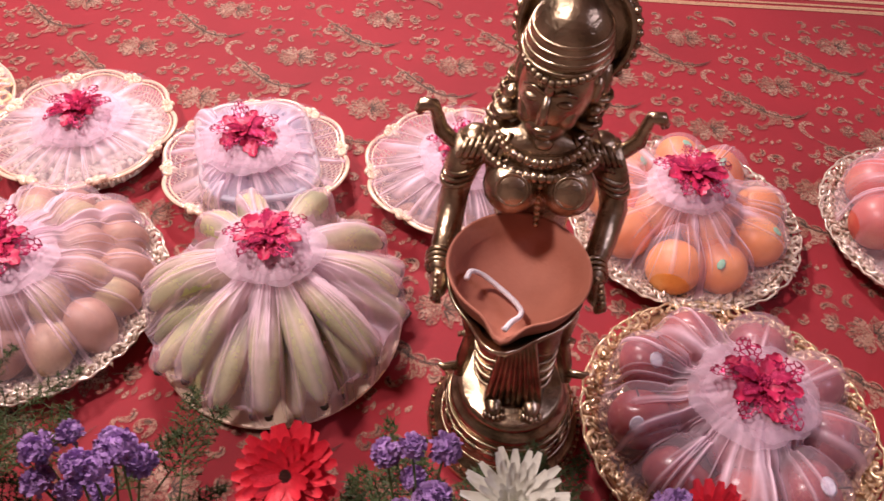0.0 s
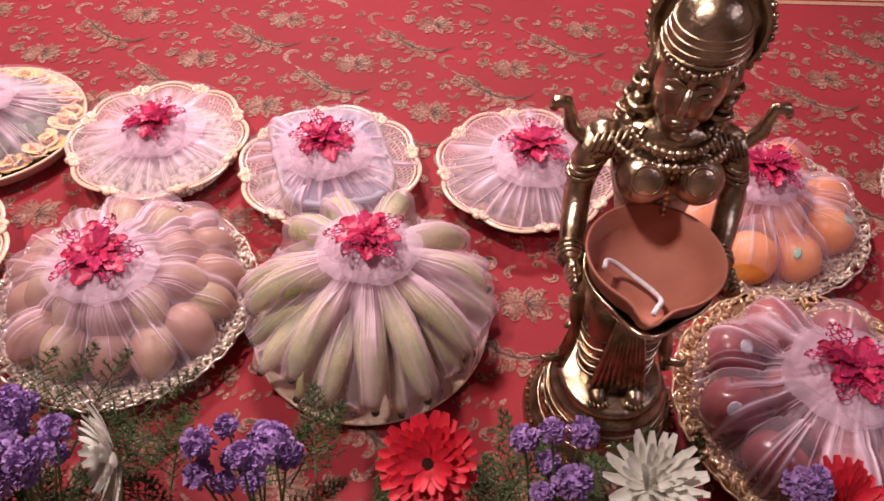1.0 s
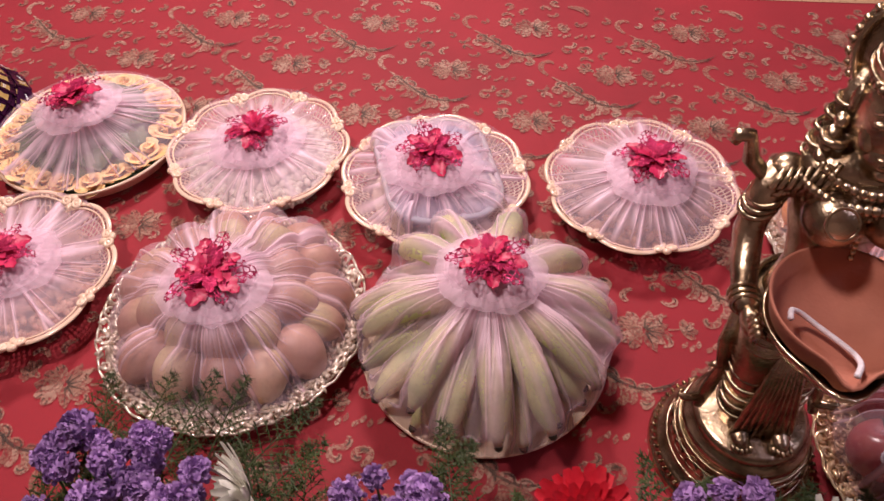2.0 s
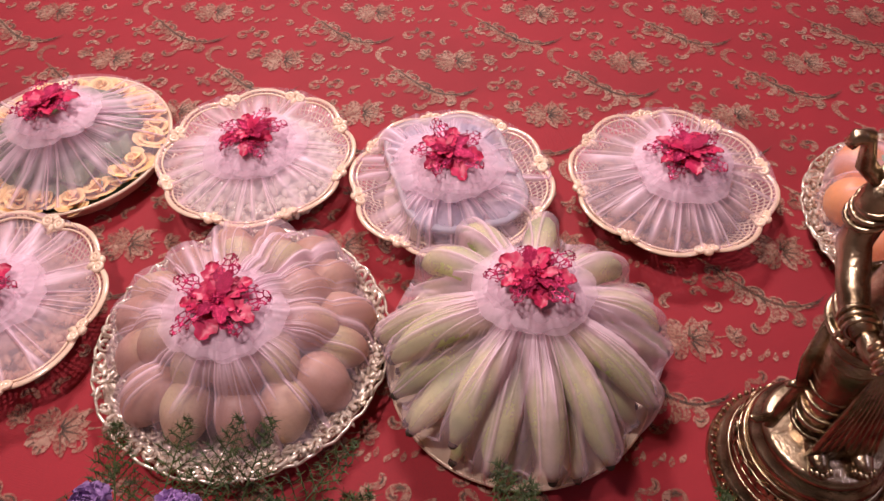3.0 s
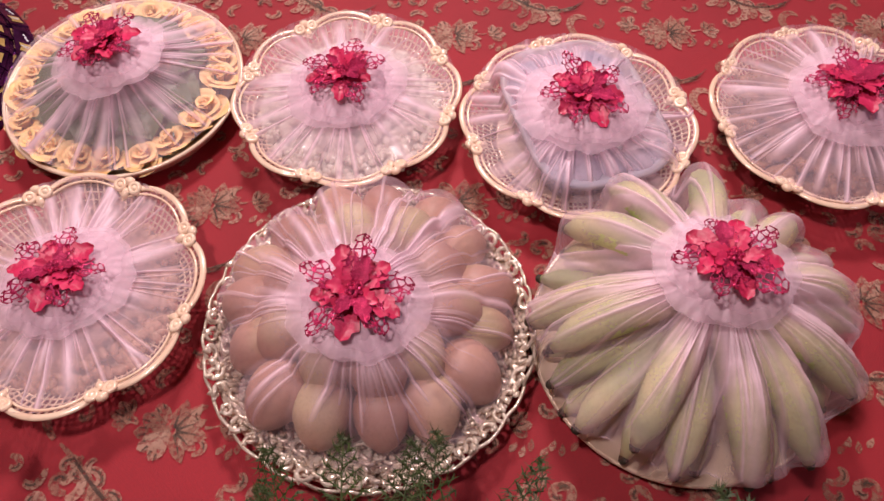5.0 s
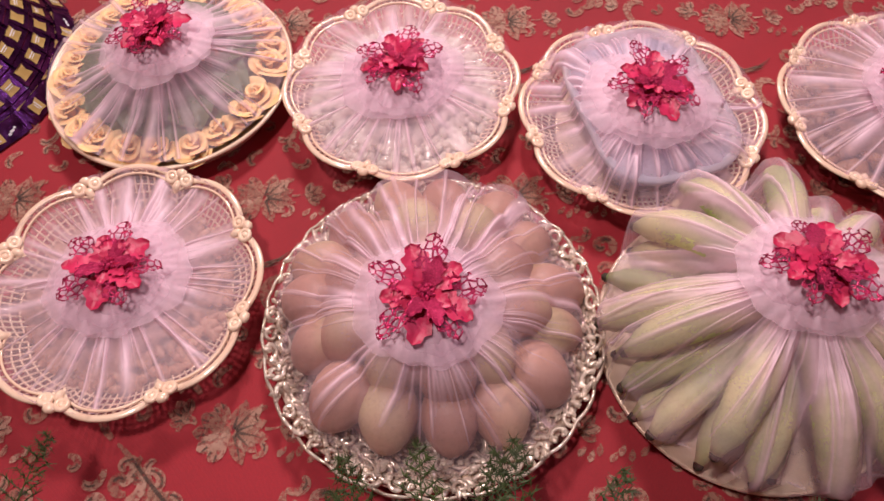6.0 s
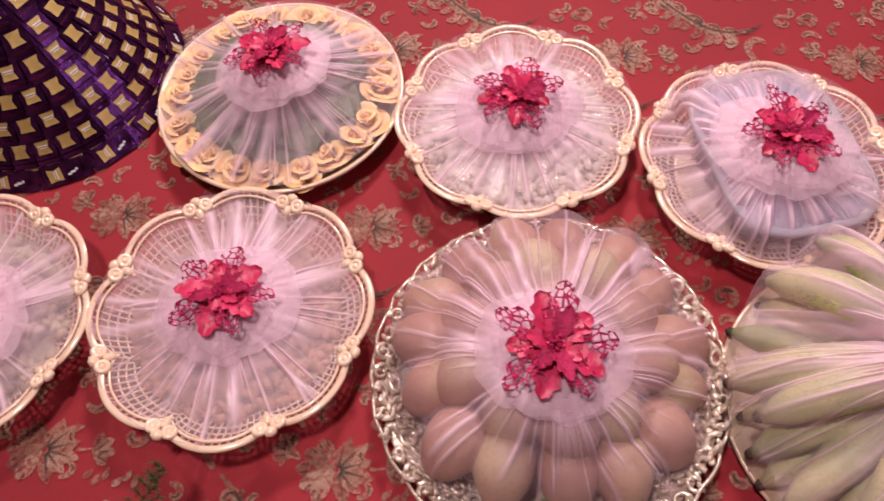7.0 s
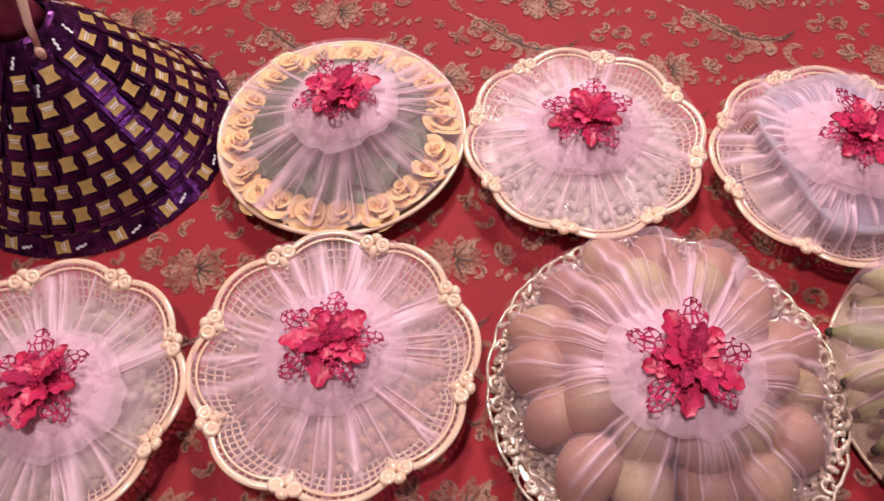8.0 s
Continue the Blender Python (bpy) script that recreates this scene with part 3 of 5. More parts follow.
# ---- trays ----
def scalloped_tray(x, y, rot, label, scale=1.0):
    """A cream openwork tray with eight lobes, a rounded rim and scrolled knobs between the lobes."""
    tray = thing("scalloped_tray", pose(x, y, 0, 0, 0, rot) @ Matrix.Scale(scale, 4), label, "tray", "scalloped openwork trays")
    lobe = lambda a: 0.139 + 0.021 * np.abs(np.sin(4 * a)) ** 0.55
    rise = lambda a: 0.047 + 0.006 * np.abs(np.sin(4 * a))
    part("base", Geo().lathe([(0, 0.008), (0.1, 0.009), (0.106, 0.014), (0.109, 0.013), (0.104, 0.005), (0.09, 0.0), (0.086, 0.0), (0.084, 0.005), (0, 0.005)], 64), CREAM, tray)
    a = np.arange(288) * TAU / 288
    rim = Geo().tube(np.stack([(lobe(a) - 0.002) * np.cos(a), (lobe(a) - 0.002) * np.sin(a), rise(a)], -1), 0.004, 8, True, flat=0.55)
    inner = lobe(a) - 0.0105
    rim.tube(np.stack([inner * np.cos(a), inner * np.sin(a), rise(a) - 0.002], -1), 0.0018, 5, True)
    part("rim", rim, CREAM, tray, "rounded scalloped rim")
    lat = Geo()
    for i in range(112):
        b = (i + 0.5) * TAU / 112
        q = np.linspace(0, 1, 5)
        rr = 0.106 + (lobe(b) - 0.106) * q
        zz = 0.012 + (rise(b) - 0.012) * q ** 1.5
        lat.tube(np.stack([rr * math.cos(b), rr * math.sin(b), zz], -1), 0.0015, 4)
    for q in (0.2, 0.4, 0.56, 0.7):
        rr = 0.106 + (lobe(a[::2]) - 0.106) * q
        lat.tube(np.stack([rr * np.cos(a[::2]), rr * np.sin(a[::2]), 0.012 + (rise(a[::2]) - 0.012) * q ** 1.5], -1), 0.0013, 4, True)
    part("lattice", lat, CREAM, tray, "fine openwork lattice wall")
    knob = Geo()
    for s in (-1, 1):
        knob.ring((0.004, s * 0.0075, 0), 0.0048, 0.0024, 12, 6)
        knob.ball((0.004, s * 0.0075, 0), (0.0034, 0.0034, 0.0026), 8, 6)
    knob.ball((0.0095, 0, -0.001), (0.005, 0.006, 0.004), 8, 6)
    knob.ball((-0.003, 0, 0), (0.006, 0.004, 0.003), 8, 6)
    km = knob.mesh("knob", CREAM)
    for i in range(8):
        b = i * TAU / 8
        part("knob", km, CREAM, tray, "", pose(0.141 * math.cos(b), 0.141 * math.sin(b), 0.05, 0, -20, i * 45) @ Matrix.Scale(1.3, 4))
    return tray


def filigree_tray(x, y, R, material, label, seed):
    """A round metallic tray whose broad border is a raised network of curls and leaves."""
    r = rng(seed)
    tray = thing("filigree_tray", pose(x, y, 0, 0, 0, r.uniform(0, 90)), label, "tray", "filigree trays")
    part("base", Geo().lathe([(0, 0.006), (R - 0.055, 0.007), (R - 0.045, 0.01), (R - 0.02, 0.022), (R - 0.006, 0.031), (R - 0.005, 0.028), (R - 0.02, 0.018), (R - 0.045, 0.004), (R - 0.06, 0.0), (0, 0.002)], 64), material, tray)
    g = Geo()
    n = int(TAU * R / 0.023)
    for i in range(n):
        b = i * TAU / n
        for row, (rr, size, zz, tilt) in enumerate(((R - 0.007, 0.0095, 0.037, -22), (R - 0.02, 0.0105, 0.029, -32), (R - 0.033, 0.0095, 0.022, -28), (R - 0.046, 0.009, 0.015, -20))):
            c = b + (TAU / n / 2 if row % 2 else 0)
            m = pose(rr * math.cos(c), rr * math.sin(c), zz, r.uniform(-22, 22), tilt + r.uniform(-18, 18), math.degrees(c) + r.uniform(-40, 40)) @ Matrix.Diagonal((r.uniform(0.75, 1.1), r.uniform(0.85, 1.35), 1, 1))
            q = np.linspace(0, 1, 11)
            ang = r.uniform(0, TAU) + q * r.uniform(4.2, 6.4) * r.choice((-1, 1))
            rad = size * (0.95 - 0.55 * q)
            g.tube(np.stack([rad * np.cos(ang), rad * np.sin(ang), 0.002 * q], -1), 0.0031 - 0.0011 * q, 5, m=m)
            for _ in range(4):
                q = r.uniform(0, TAU)
                g.ball((0.007 * math.cos(q), 0.007 * math.sin(q), 0.001), (0.007, 0.0034, 0.0026), 6, 4, m @ turn(r.uniform(-40, 40), r.uniform(-40, 40), r.uniform(0, 180)))
    part("filigree_border", g, material, tray, "raised network of shiny curls")
    a = np.arange(240) * TAU / 240
    rr = R + 0.003 * np.abs(np.sin(a * n / 4))
    part("rim", Geo().tube(np.stack([rr * np.cos(a), rr * np.sin(a), 0.038 + 0.0018 * np.sin(a * n)], -1), 0.0019, 6, True), material, tray)
    return tray


def round_plate(x, y, R, z, material, label, name="round_plate"):
    p = thing(name, pose(x, y, 0), label, "plate")
    part("dish", Geo().lathe([(0, 0.004), (R * 0.8, 0.006), (R * 0.9, z * 0.35), (R - 0.004, z), (R, z + 0.0015), (R + 0.002, z), (R, z - 0.002), (R * 0.92, z * 0.3), (R * 0.8, 0.0), (0, 0.0)], 96), material, p)
    part("rim", Geo().ring((0, 0, z), R, 0.0028, 96, 6), material, p, "rolled shiny rim")
    return p


# ---- contents ----
def fruit_mesh(name, material, r, squash, waist=0.0, dimple=0.0, tip=0.0):
    t = np.linspace(0.0, math.pi, 15)
    prof = []
    for q in t:
        rad = r * math.sin(q) * (1 + waist * math.cos(q))
        z = -r * squash * math.cos(q)
        z += dimple * r * (math.exp(-(q / 0.5) ** 2) - 1.3 * math.exp(-((math.pi - q) / 0.5) ** 2)) + tip * r * math.exp(-((math.pi - q) / 0.35) ** 2)
        prof.append((rad, z))
    return Geo().lathe(prof, 22).mesh(name, material)


def heap(name, x, y, fruits, mesh, label, category, group, seed, stalk=None, sticker=None, lean=55):
    """Lay single fruits at their places on the tray. fruits: (x, y, z)."""
    r = rng(seed)
    out = []
    for fx, fy, fz in fruits:
        m = pose(x + fx, y + fy, fz, r.uniform(-lean, lean), r.uniform(-lean, lean), r.uniform(0, 360)) @ Matrix.Scale(r.uniform(0.93, 1.06), 4)
        ob = solid(name, mesh, None, m, label, category, group)
        if stalk:
            part("stalk", stalk, None, ob)
        if sticker and r.random() < sticker[1]:
            a = Vector((r.uniform(-0.5, 0.5), r.uniform(-0.9, 0.1), 1)).normalized()
            world_m = Matrix.Translation(a * sticker[2]) @ a.to_track_quat("Z", "Y").to_matrix().to_4x4()
            st = part("sticker", sticker[0], None, ob, sticker[3])
            st.matrix_basis = m.to_quaternion().to_matrix().to_4x4().inverted() @ world_m
    return out


def rings(spec, seed, jitter=0.004):
    """Places in rings: (count, radius, z, phase in degrees)."""
    r = rng(seed)
    out = []
    for n, rad, z, ph in spec:
        for i in range(n):
            a = radians(ph) + i * TAU / n + r.uniform(-0.06, 0.06)
            d = rad + r.uniform(-jitter, jitter)
            out.append((d * math.cos(a), d * math.sin(a), z + r.uniform(-jitter, jitter) * 0.6))
    return out


def bumps_of(fruits, radius):
    return [(a, b, c, radius) for a, b, c in fruits]


def nuts(name, x, y, R, height, size, count, material, label, category, seed, centre=(0, 0)):
    """A heap of small pieces, too many to count."""
    r = rng(seed)
    g = Geo()
    for _ in range(count):
        d = R * math.sqrt(r.random())
        a = r.uniform(0, TAU)
        z = 0.012 + height * (1 - (d / R) ** 2) * r.uniform(0.75, 1.0) + size[2]
        g.ball((0, 0, 0), [s * r.uniform(0.8, 1.2) for s in size], 8, 5, pose(centre[0] + d * math.cos(a), centre[1] + d * math.sin(a), z, r.uniform(-35, 35), r.uniform(-35, 35), r.uniform(0, 360)))
    n = np.linspace(0, 1, 8)
    g.lathe([(R * q, 0.011 + height * 0.72 * (1 - q * q)) for q in n[::-1]], 32)
    return solid(name, g, material, pose(x, y, 0), label, category, kind="stuff")


def crinkled_film(x, y, R, height, seed, label):
    """A clear, creased plastic sheet drawn over the contents of a tray."""
    r = rng(seed)
    n, k = 180, 18
    th, s = np.arange(n) * TAU / n, np.linspace(0.02, 1, k)[:, None]
    z = height + 0.012 * s ** 2 - (height - 0.046) * s ** 4
    for _ in range(70):
        a, w = r.uniform(0, TAU), r.uniform(0.025, 0.07)
        d = (th - a - r.uniform(-0.5, 0.5) * s + math.pi) % TAU - math.pi
        z = z + r.uniform(-0.0026, 0.003) * np.exp(-(d / w) ** 2) * s
    solid("clear_film", Geo().grid(np.stack([R * s * np.cos(th), R * s * np.sin(th), z], -1), True), FILM, pose(x, y, 0), label, "plastic film", "clear films over the trays")



# sugared white nuts
scalloped_tray(-0.578, 1.0, 28, "cream gold openwork tray filled with sugared nuts", 0.95)
nuts("sugared_nuts", -0.578, 1.0, 0.122, 0.035, (0.0085, 0.0055, 0.0055), 750, PELLET, "white sugared nuts heaped under pink tulle", "sugared nuts", 2)
tulle_cover(-0.578, 1.0, 0.147, 0.058, 0.062, [(0, 0, -0.19, 0.24)], 11, "sheer pink tulle gathered over a tray of sugared nuts", (0.001, 0.001), lines=110)
crinkled_film(-0.578, 1.0, 0.136, 0.052, 301, "creased clear film over a tray of sugared nuts")

# cashews, nearest the sapota tray
scalloped_tray(-0.882, 0.716, 28, "cream gold openwork tray holding cashew nuts", 0.98)
nuts("cashew_nuts", -0.882, 0.716, 0.116, 0.024, (0.011, 0.006, 0.006), 520, CASHEW, "pinkish cashew nuts lying under pink tulle", "cashew nuts", 3)
tulle_cover(-0.882, 0.716, 0.151, 0.056, 0.054, [(0, 0, -0.2, 0.24)], 12, "sheer pink tulle gathered over a tray of cashews", (-0.002, 0.004), lines=130)
crinkled_film(-0.882, 0.716, 0.138, 0.042, 302, "creased clear film over a tray of cashews")

# pale nuts
scalloped_tray(-1.194, 0.69, 20, "cream gold openwork tray holding pale green nuts", 0.98)
nuts("pale_nuts", -1.194, 0.69, 0.116, 0.022, (0.009, 0.006, 0.006), 520, PISTACHIO, "pale green nuts lying under pink tulle", "nuts", 4)
tulle_cover(-1.194, 0.69, 0.151, 0.056, 0.062, [(0, 0, -0.2, 0.24)], 13, "sheer pink tulle gathered over a tray of pale nuts", (0.02, -0.008), lines=120)
crinkled_film(-1.194, 0.69, 0.138, 0.042, 303, "creased clear film over a tray of pale nuts")

# dried fruit
scalloped_tray(0.049, 0.957, 10, "cream gold openwork tray holding dried fruit", 0.95)
nuts("dried_fruit", 0.049, 0.957, 0.115, 0.045, (0.014, 0.009, 0.008), 300, RAISIN, "brown dried fruit heaped under pink tulle", "dried fruit", 5)
tulle_cover(0.049, 0.957, 0.147, 0.058, 0.078, [(0, 0, -0.175, 0.24)], 14, "sheer pink tulle gathered over a tray of dried fruit", (0.009, -0.003), lines=120)


# box of sweets
def sweet_box(x, y):
    box = thing("sweet_box", pose(x, y, 0.016, 3, 5, 18), "milky plastic box with a lid, filled with pale blue sweets", "plastic box")
    def outline(w, d, rad, n=8):
        pts = []
        for cx, cy, a0 in ((w - rad, d - rad, 0), (rad - w, d - rad, 90), (rad - w, rad - d, 180), (w - rad, rad - d, 270)):
            for i in range(n + 1):
                a = radians(a0 + 90 * i / n)
                pts.append((cx + rad * math.cos(a), cy + rad * math.sin(a)))
        return np.array(pts)
    def shell(levels):
        g = Geo()
        rows = [np.column_stack([outline(w, d, rad), np.full(36, z)]) for w, d, rad, z in levels]
        g.grid(rows, True)
        return g
    part("tub", shell([(0.001, 0.001, 0.0005, 0.002), (0.07, 0.09, 0.04, 0.002), (0.088, 0.108, 0.06, 0.055), (0.088, 0.108, 0.06, 0.056)]), BOX_PLASTIC, box)
    part("lid", shell([(0.091, 0.111, 0.062, 0.052), (0.093, 0.113, 0.063, 0.059), (0.09, 0.11, 0.061, 0.0605), (0.084, 0.104, 0.058, 0.0605), (0.082, 0.102, 0.057, 0.0575), (0.001, 0.001, 0.0005, 0.057)]), LID_PLASTIC, box, "milky snap-on lid with a raised edge")
    # The vent is no opening: a dark disc paints the shade inside it.
    part("vent_hole", Geo().ball((0.065, -0.018, 0.064), (0.0042, 0.0042, 0.001), 12, 4), VENT_SHADE, box, "dark disc standing in for the shade inside a round vent")
    part("tag", shell([(0.035, 0.035, 0.018, 0.0625), (0.035, 0.035, 0.018, 0.0635), (0.001, 0.001, 0.0005, 0.0635)]), WICK, box, "white paper tag", pose(0.035, -0.04, 0, 0, 0, 0))
    part("filling", shell([(0.001, 0.001, 0.0005, 0.05), (0.08, 0.1, 0.042, 0.049), (0.069, 0.088, 0.038, 0.006), (0.001, 0.001, 0.0005, 0.006)]), BLUE_SWEET, box, "pale blue sweets")


scalloped_tray(-0.277, 0.948, 15, "cream gold openwork tray carrying a plastic box", 0.95)
sweet_box(-0.277, 0.945)
box_bumps = []
for a in np.linspace(-0.07, 0.07, 5):
    for b in np.linspace(-0.085, 0.085, 6):
        c = pose(0, -0.003, 0.016, 3, 5, 18) @ Vector((a, b, 0.043))
        box_bumps.append((c.x, c.y, c.z, 0.022))
tulle_cover(-0.277, 0.948, 0.147, 0.057, 0.094, box_bumps, 15, "sheer pink tulle gathered over a plastic box", (-0.004, -0.016), lines=120)

# brown fruits
filigree_tray(-0.535, 0.67, 0.183, SILVER, "round silver filigree tray carrying brown fruits", 21)
MANGO_MESH = fruit_mesh("brown_fruit", MANGO, 0.0298, 1.28, -0.14)


def laid_outward(x, y, spots, mesh, label, group, seed):
    """Egg-shaped fruits that lie with their broad ends outward."""
    r = rng(seed)
    for fx, fy, fz in spots:
        a = math.degrees(math.atan2(fy, fx))
        m = pose(x + fx, y + fy, fz, 0, 0, a + r.uniform(-22, 22)) @ turn(0, -66 + r.uniform(-22, 22), 0) @ turn(0, 0, r.uniform(0, 360)) @ Matrix.Scale(r.uniform(0.92, 1.08), 4)
        solid("brown_fruit", mesh, None, m, label, "fruit", group)


spots = rings([(15, 0.132, 0.05, 11), (10, 0.085, 0.075, 26), (4, 0.038, 0.087, 0)], 31, 0.006)
laid_outward(-0.535, 0.684, spots, MANGO_MESH, "dull brown fruit tinged green under pink tulle", "brown fruits on the silver tray", 41)
brown_bumps = bumps_of(spots, 0.0385)
tulle_cover(-0.535, 0.684, 0.178, 0.036, 0.12, brown_bumps, 16, "sheer pink tulle stretched over a heap of brown fruits", (-0.004, -0.028), 0.067, 0.44, 115, flower=0.053, base_density=0.07)

# oranges
filigree_tray(0.41, 0.885, 0.178, SILVER, "round silver filigree tray carrying oranges", 22)
ORANGE_MESH = fruit_mesh("orange", ORANGE, 0.041, 0.93, 0, 0.06)
STICK_G = Geo().ball((0, 0, 0), (0.006, 0.009, 0.0006), 10, 4).mesh("sticker", STICKER_GREEN)
STICK_W = Geo().ball((0, 0, 0), (0.009, 0.011, 0.0006), 10, 4).mesh("sticker", STICKER_WHITE)
STALK = Geo().tube([(0, 0, 0.03), (0.001, 0, 0.036), (0.003, 0, 0.043)], 0.0012, 5).mesh("stalk", DARK_TIP)
spots = rings([(9, 0.118, 0.05, 10), (4, 0.05, 0.065, 20)], 32, 0.005)
heap("orange", 0.41, 0.885, spots, ORANGE_MESH, "ripe orange under sheer pink tulle on a silver tray", "orange", "oranges on the silver tray", 42, sticker=(STICK_G, 0.5, 0.0415, "small green fruit sticker"))
tulle_cover(0.41, 0.885, 0.16, 0.025, 0.12, bumps_of(spots, 0.0455), 17, "sheer pink tulle stretched over a heap of oranges", (-0.012, -0.01), 0.062, 0.8, 60, base_density=0.1, flower=0.054)

# apples
filigree_tray(0.412, 0.53, 0.186, GOLD, "round gold filigree tray carrying red apples", 23)
APPLE_MESH = fruit_mesh("apple", APPLE, 0.041, 0.9, 0.1, 0.2)
spots = rings([(9, 0.12, 0.05, 25), (4, 0.05, 0.06, 0)], 33, 0.006)
heap("apple", 0.412, 0.53, spots, APPLE_MESH, "red apple under sheer pink tulle on a gold tray", "apple", "apples on the gold tray", 43, STALK, (STICK_W, 0.4, 0.041, "small white fruit sticker"))
tulle_cover(0.412, 0.53, 0.167, 0.025, 0.106, bumps_of(spots, 0.0455), 18, "sheer pink tulle stretched over a heap of apples", (0.008, 0.003), 0.072, 0.75, 70, base_density=0.06, flower=0.054)

# fruit at the far end of the near row
filigree_tray(0.83, 0.555, 0.18, SILVER, "round silver filigree tray beside the apples", 26)
far_spots = rings([(12, 0.115, 0.044, 8), (7, 0.07, 0.058, 20)], 35, 0.006)
heap("brown_fruit", 0.83, 0.555, far_spots, MANGO_MESH, "dull brown fruit heaped under pink tulle", "fruit", "brown fruits on the end tray", 45)
tulle_cover(0.83, 0.555, 0.165, 0.03, 0.11, bumps_of(far_spots, 0.039), 27, "sheer pink tulle stretched over fruit", (0, 0), 0.066, 0.6, 80)

# pomegranates
filigree_tray(0.825, 0.9, 0.186, SILVER, "round silver filigree tray carrying pomegranates", 24)
POM_MESH = fruit_mesh("pomegranate", POMEGRANATE, 0.047, 0.95, 0.03, 0.0, 0.25)
spots = rings([(8, 0.115, 0.056, 10), (3, 0.04, 0.09, 0)], 34, 0.006)
heap("pomegranate", 0.825, 0.9, spots, POM_MESH, "pinkish red pomegranate under sheer pink tulle", "pomegranate", "pomegranates on the silver tray", 44)
tulle_cover(0.825, 0.9, 0.165, 0.025, 0.145, bumps_of(spots, 0.052), 19, "sheer pink tulle stretched over pomegranates", (0, 0), 0.06, 0.8, 60, base_density=0.12)


# bananas
def banana_mesh():
    t = np.linspace(0, 1, 16)
    path = np.stack([0.15 * t, 0 * t, 0.024 * np.sin(math.pi * t) - 0.012 * t], -1)
    rad = 0.0205 * np.clip(np.sin(math.pi * np.clip(0.07 + t * 0.88, 0, 1)) ** 0.5, 0.2, 1)
    rad[-1], rad[-2], rad[0] = 0.0055, 0.0095, 0.006
    return Geo().tube(path, rad, 10).mesh("banana", BANANA)


def bananas(x, y):
    r = rng(51)
    me = banana_mesh()
    tip = Geo().ball((0.151, 0, -0.012), (0.007, 0.006, 0.006), 8, 6).mesh("tip", DARK_TIP)
    bumps, ends = [], []
    for layer, (n, inner, z0, pitch, ph) in enumerate(((11, 0.03, 0.128, 17, 8), (12, 0.026, 0.084, 12, 22), (12, 0.018, 0.036, 4, 5))):
        for i in range(n):
            a = ph + i * 360 / n + r.uniform(-7, 7)
            p = pitch + r.uniform(-5, 5)
            k = r.uniform(0.88, 1.06)
            d = inner + r.uniform(-0.008, 0.008)
            m = pose(x + d * math.cos(radians(a)), y + d * math.sin(radians(a)), z0 + r.uniform(-0.004, 0.004), 0, p, a + r.uniform(-5, 5)) @ Matrix.Diagonal((k, r.uniform(0.9, 1.08), 1, 1))
            ob = solid("banana", me, None, m, "greenish yellow banana with a dark tip under tulle", "banana", "bananas heaped on the plate")
            part("tip", tip, None, ob, "dark dried tip")
            for q in np.linspace(0.015, 0.15, 10):
                c = m @ Vector((q, 0, 0.024 * math.sin(math.pi * q / 0.15) - 0.012 * q / 0.15))
                bumps.append((c.x - x, c.y - y, c.z, 0.0208 if q < 0.14 else 0.011))
            if layer < 2:
                c = m @ Vector((0.155, 0, -0.012))
                ends.append((math.atan2(c.y - y, c.x - x), math.hypot(c.x - x, c.y - y)))
    return bumps, ends


def banana_edge(ends):
    """How far out the net reaches: to the tips, and drawn in between them."""
    def reach(th):
        out = np.full(th.shape, 0.163)
        for a, d in ends:
            gap = (th - a + math.pi) % TAU - math.pi
            out = np.maximum(out, 0.163 + (d + 0.004 - 0.163) * np.exp(-(gap / 0.13) ** 2))
        return out
    return reach


round_plate(-0.185, 0.66, 0.166, 0.013, PLATE_GOLD, "thin gold-edged plate heaped with bananas")
bb, banana_ends = bananas(-0.185, 0.66)
tulle_cover(-0.185, 0.66, 0.184, 0.066, 0.168, bb, 20, "sheer pink tulle stretched over a heap of bananas", (0.004, 0.001), 0.062, 0.6, 150, star=banana_edge(banana_ends), base_density=0.17, tuck=(0.168, 0.014))


# ---- roses and betel leaves ----
def rose_parts(material):
    """Petals from the tight heart to the open outside, and the bud."""
    shapes = []
    for n, low, high, h in ((3, 0.0015, 0.0055, 0.02), (3, 0.003, 0.0105, 0.0185), (4, 0.005, 0.0165, 0.0145), (5, 0.007, 0.0225, 0.0085)):
        u = np.linspace(-1, 1, 7)
        t = np.linspace(0, 1, 6)[:, None]
        rr = low + (high - low) * t ** 1.3 * (1 - 0.1 * u ** 2) + 0.0012 * np.clip(t - 0.7, 0, 1) * np.sin(5 * u)
        z = h * np.sin(t * 1.9) * (1 - 0.16 * u ** 2)
        a = u * 1.25 * math.pi / n
        g = Geo().grid(np.stack([rr * np.cos(a), rr * np.sin(a), z], -1))
        shapes.append((n, g.mesh("petal", material)))
    return shapes, Geo().ball((0, 0, 0.007), (0.003, 0.003, 0.009), 8, 6).mesh("bud", material)


rose_rng = rng(611)


def rose(shapes, m, label, group):
    f = thing("rose", m, label, "rose", group)
    for layer, (n, me) in enumerate(shapes[0]):
        for i in range(n):
            part("petal", me, None, f, "", turn(rose_rng.uniform(-9, 9), rose_rng.uniform(-12, 9), i * 360 / n + layer * 40 + rose_rng.uniform(-14, 14)) @ Matrix.Diagonal((rose_rng.uniform(0.85, 1.18), rose_rng.uniform(0.85, 1.15), rose_rng.uniform(0.8, 1.15), 1)))
    part("bud", shapes[1], None, f)


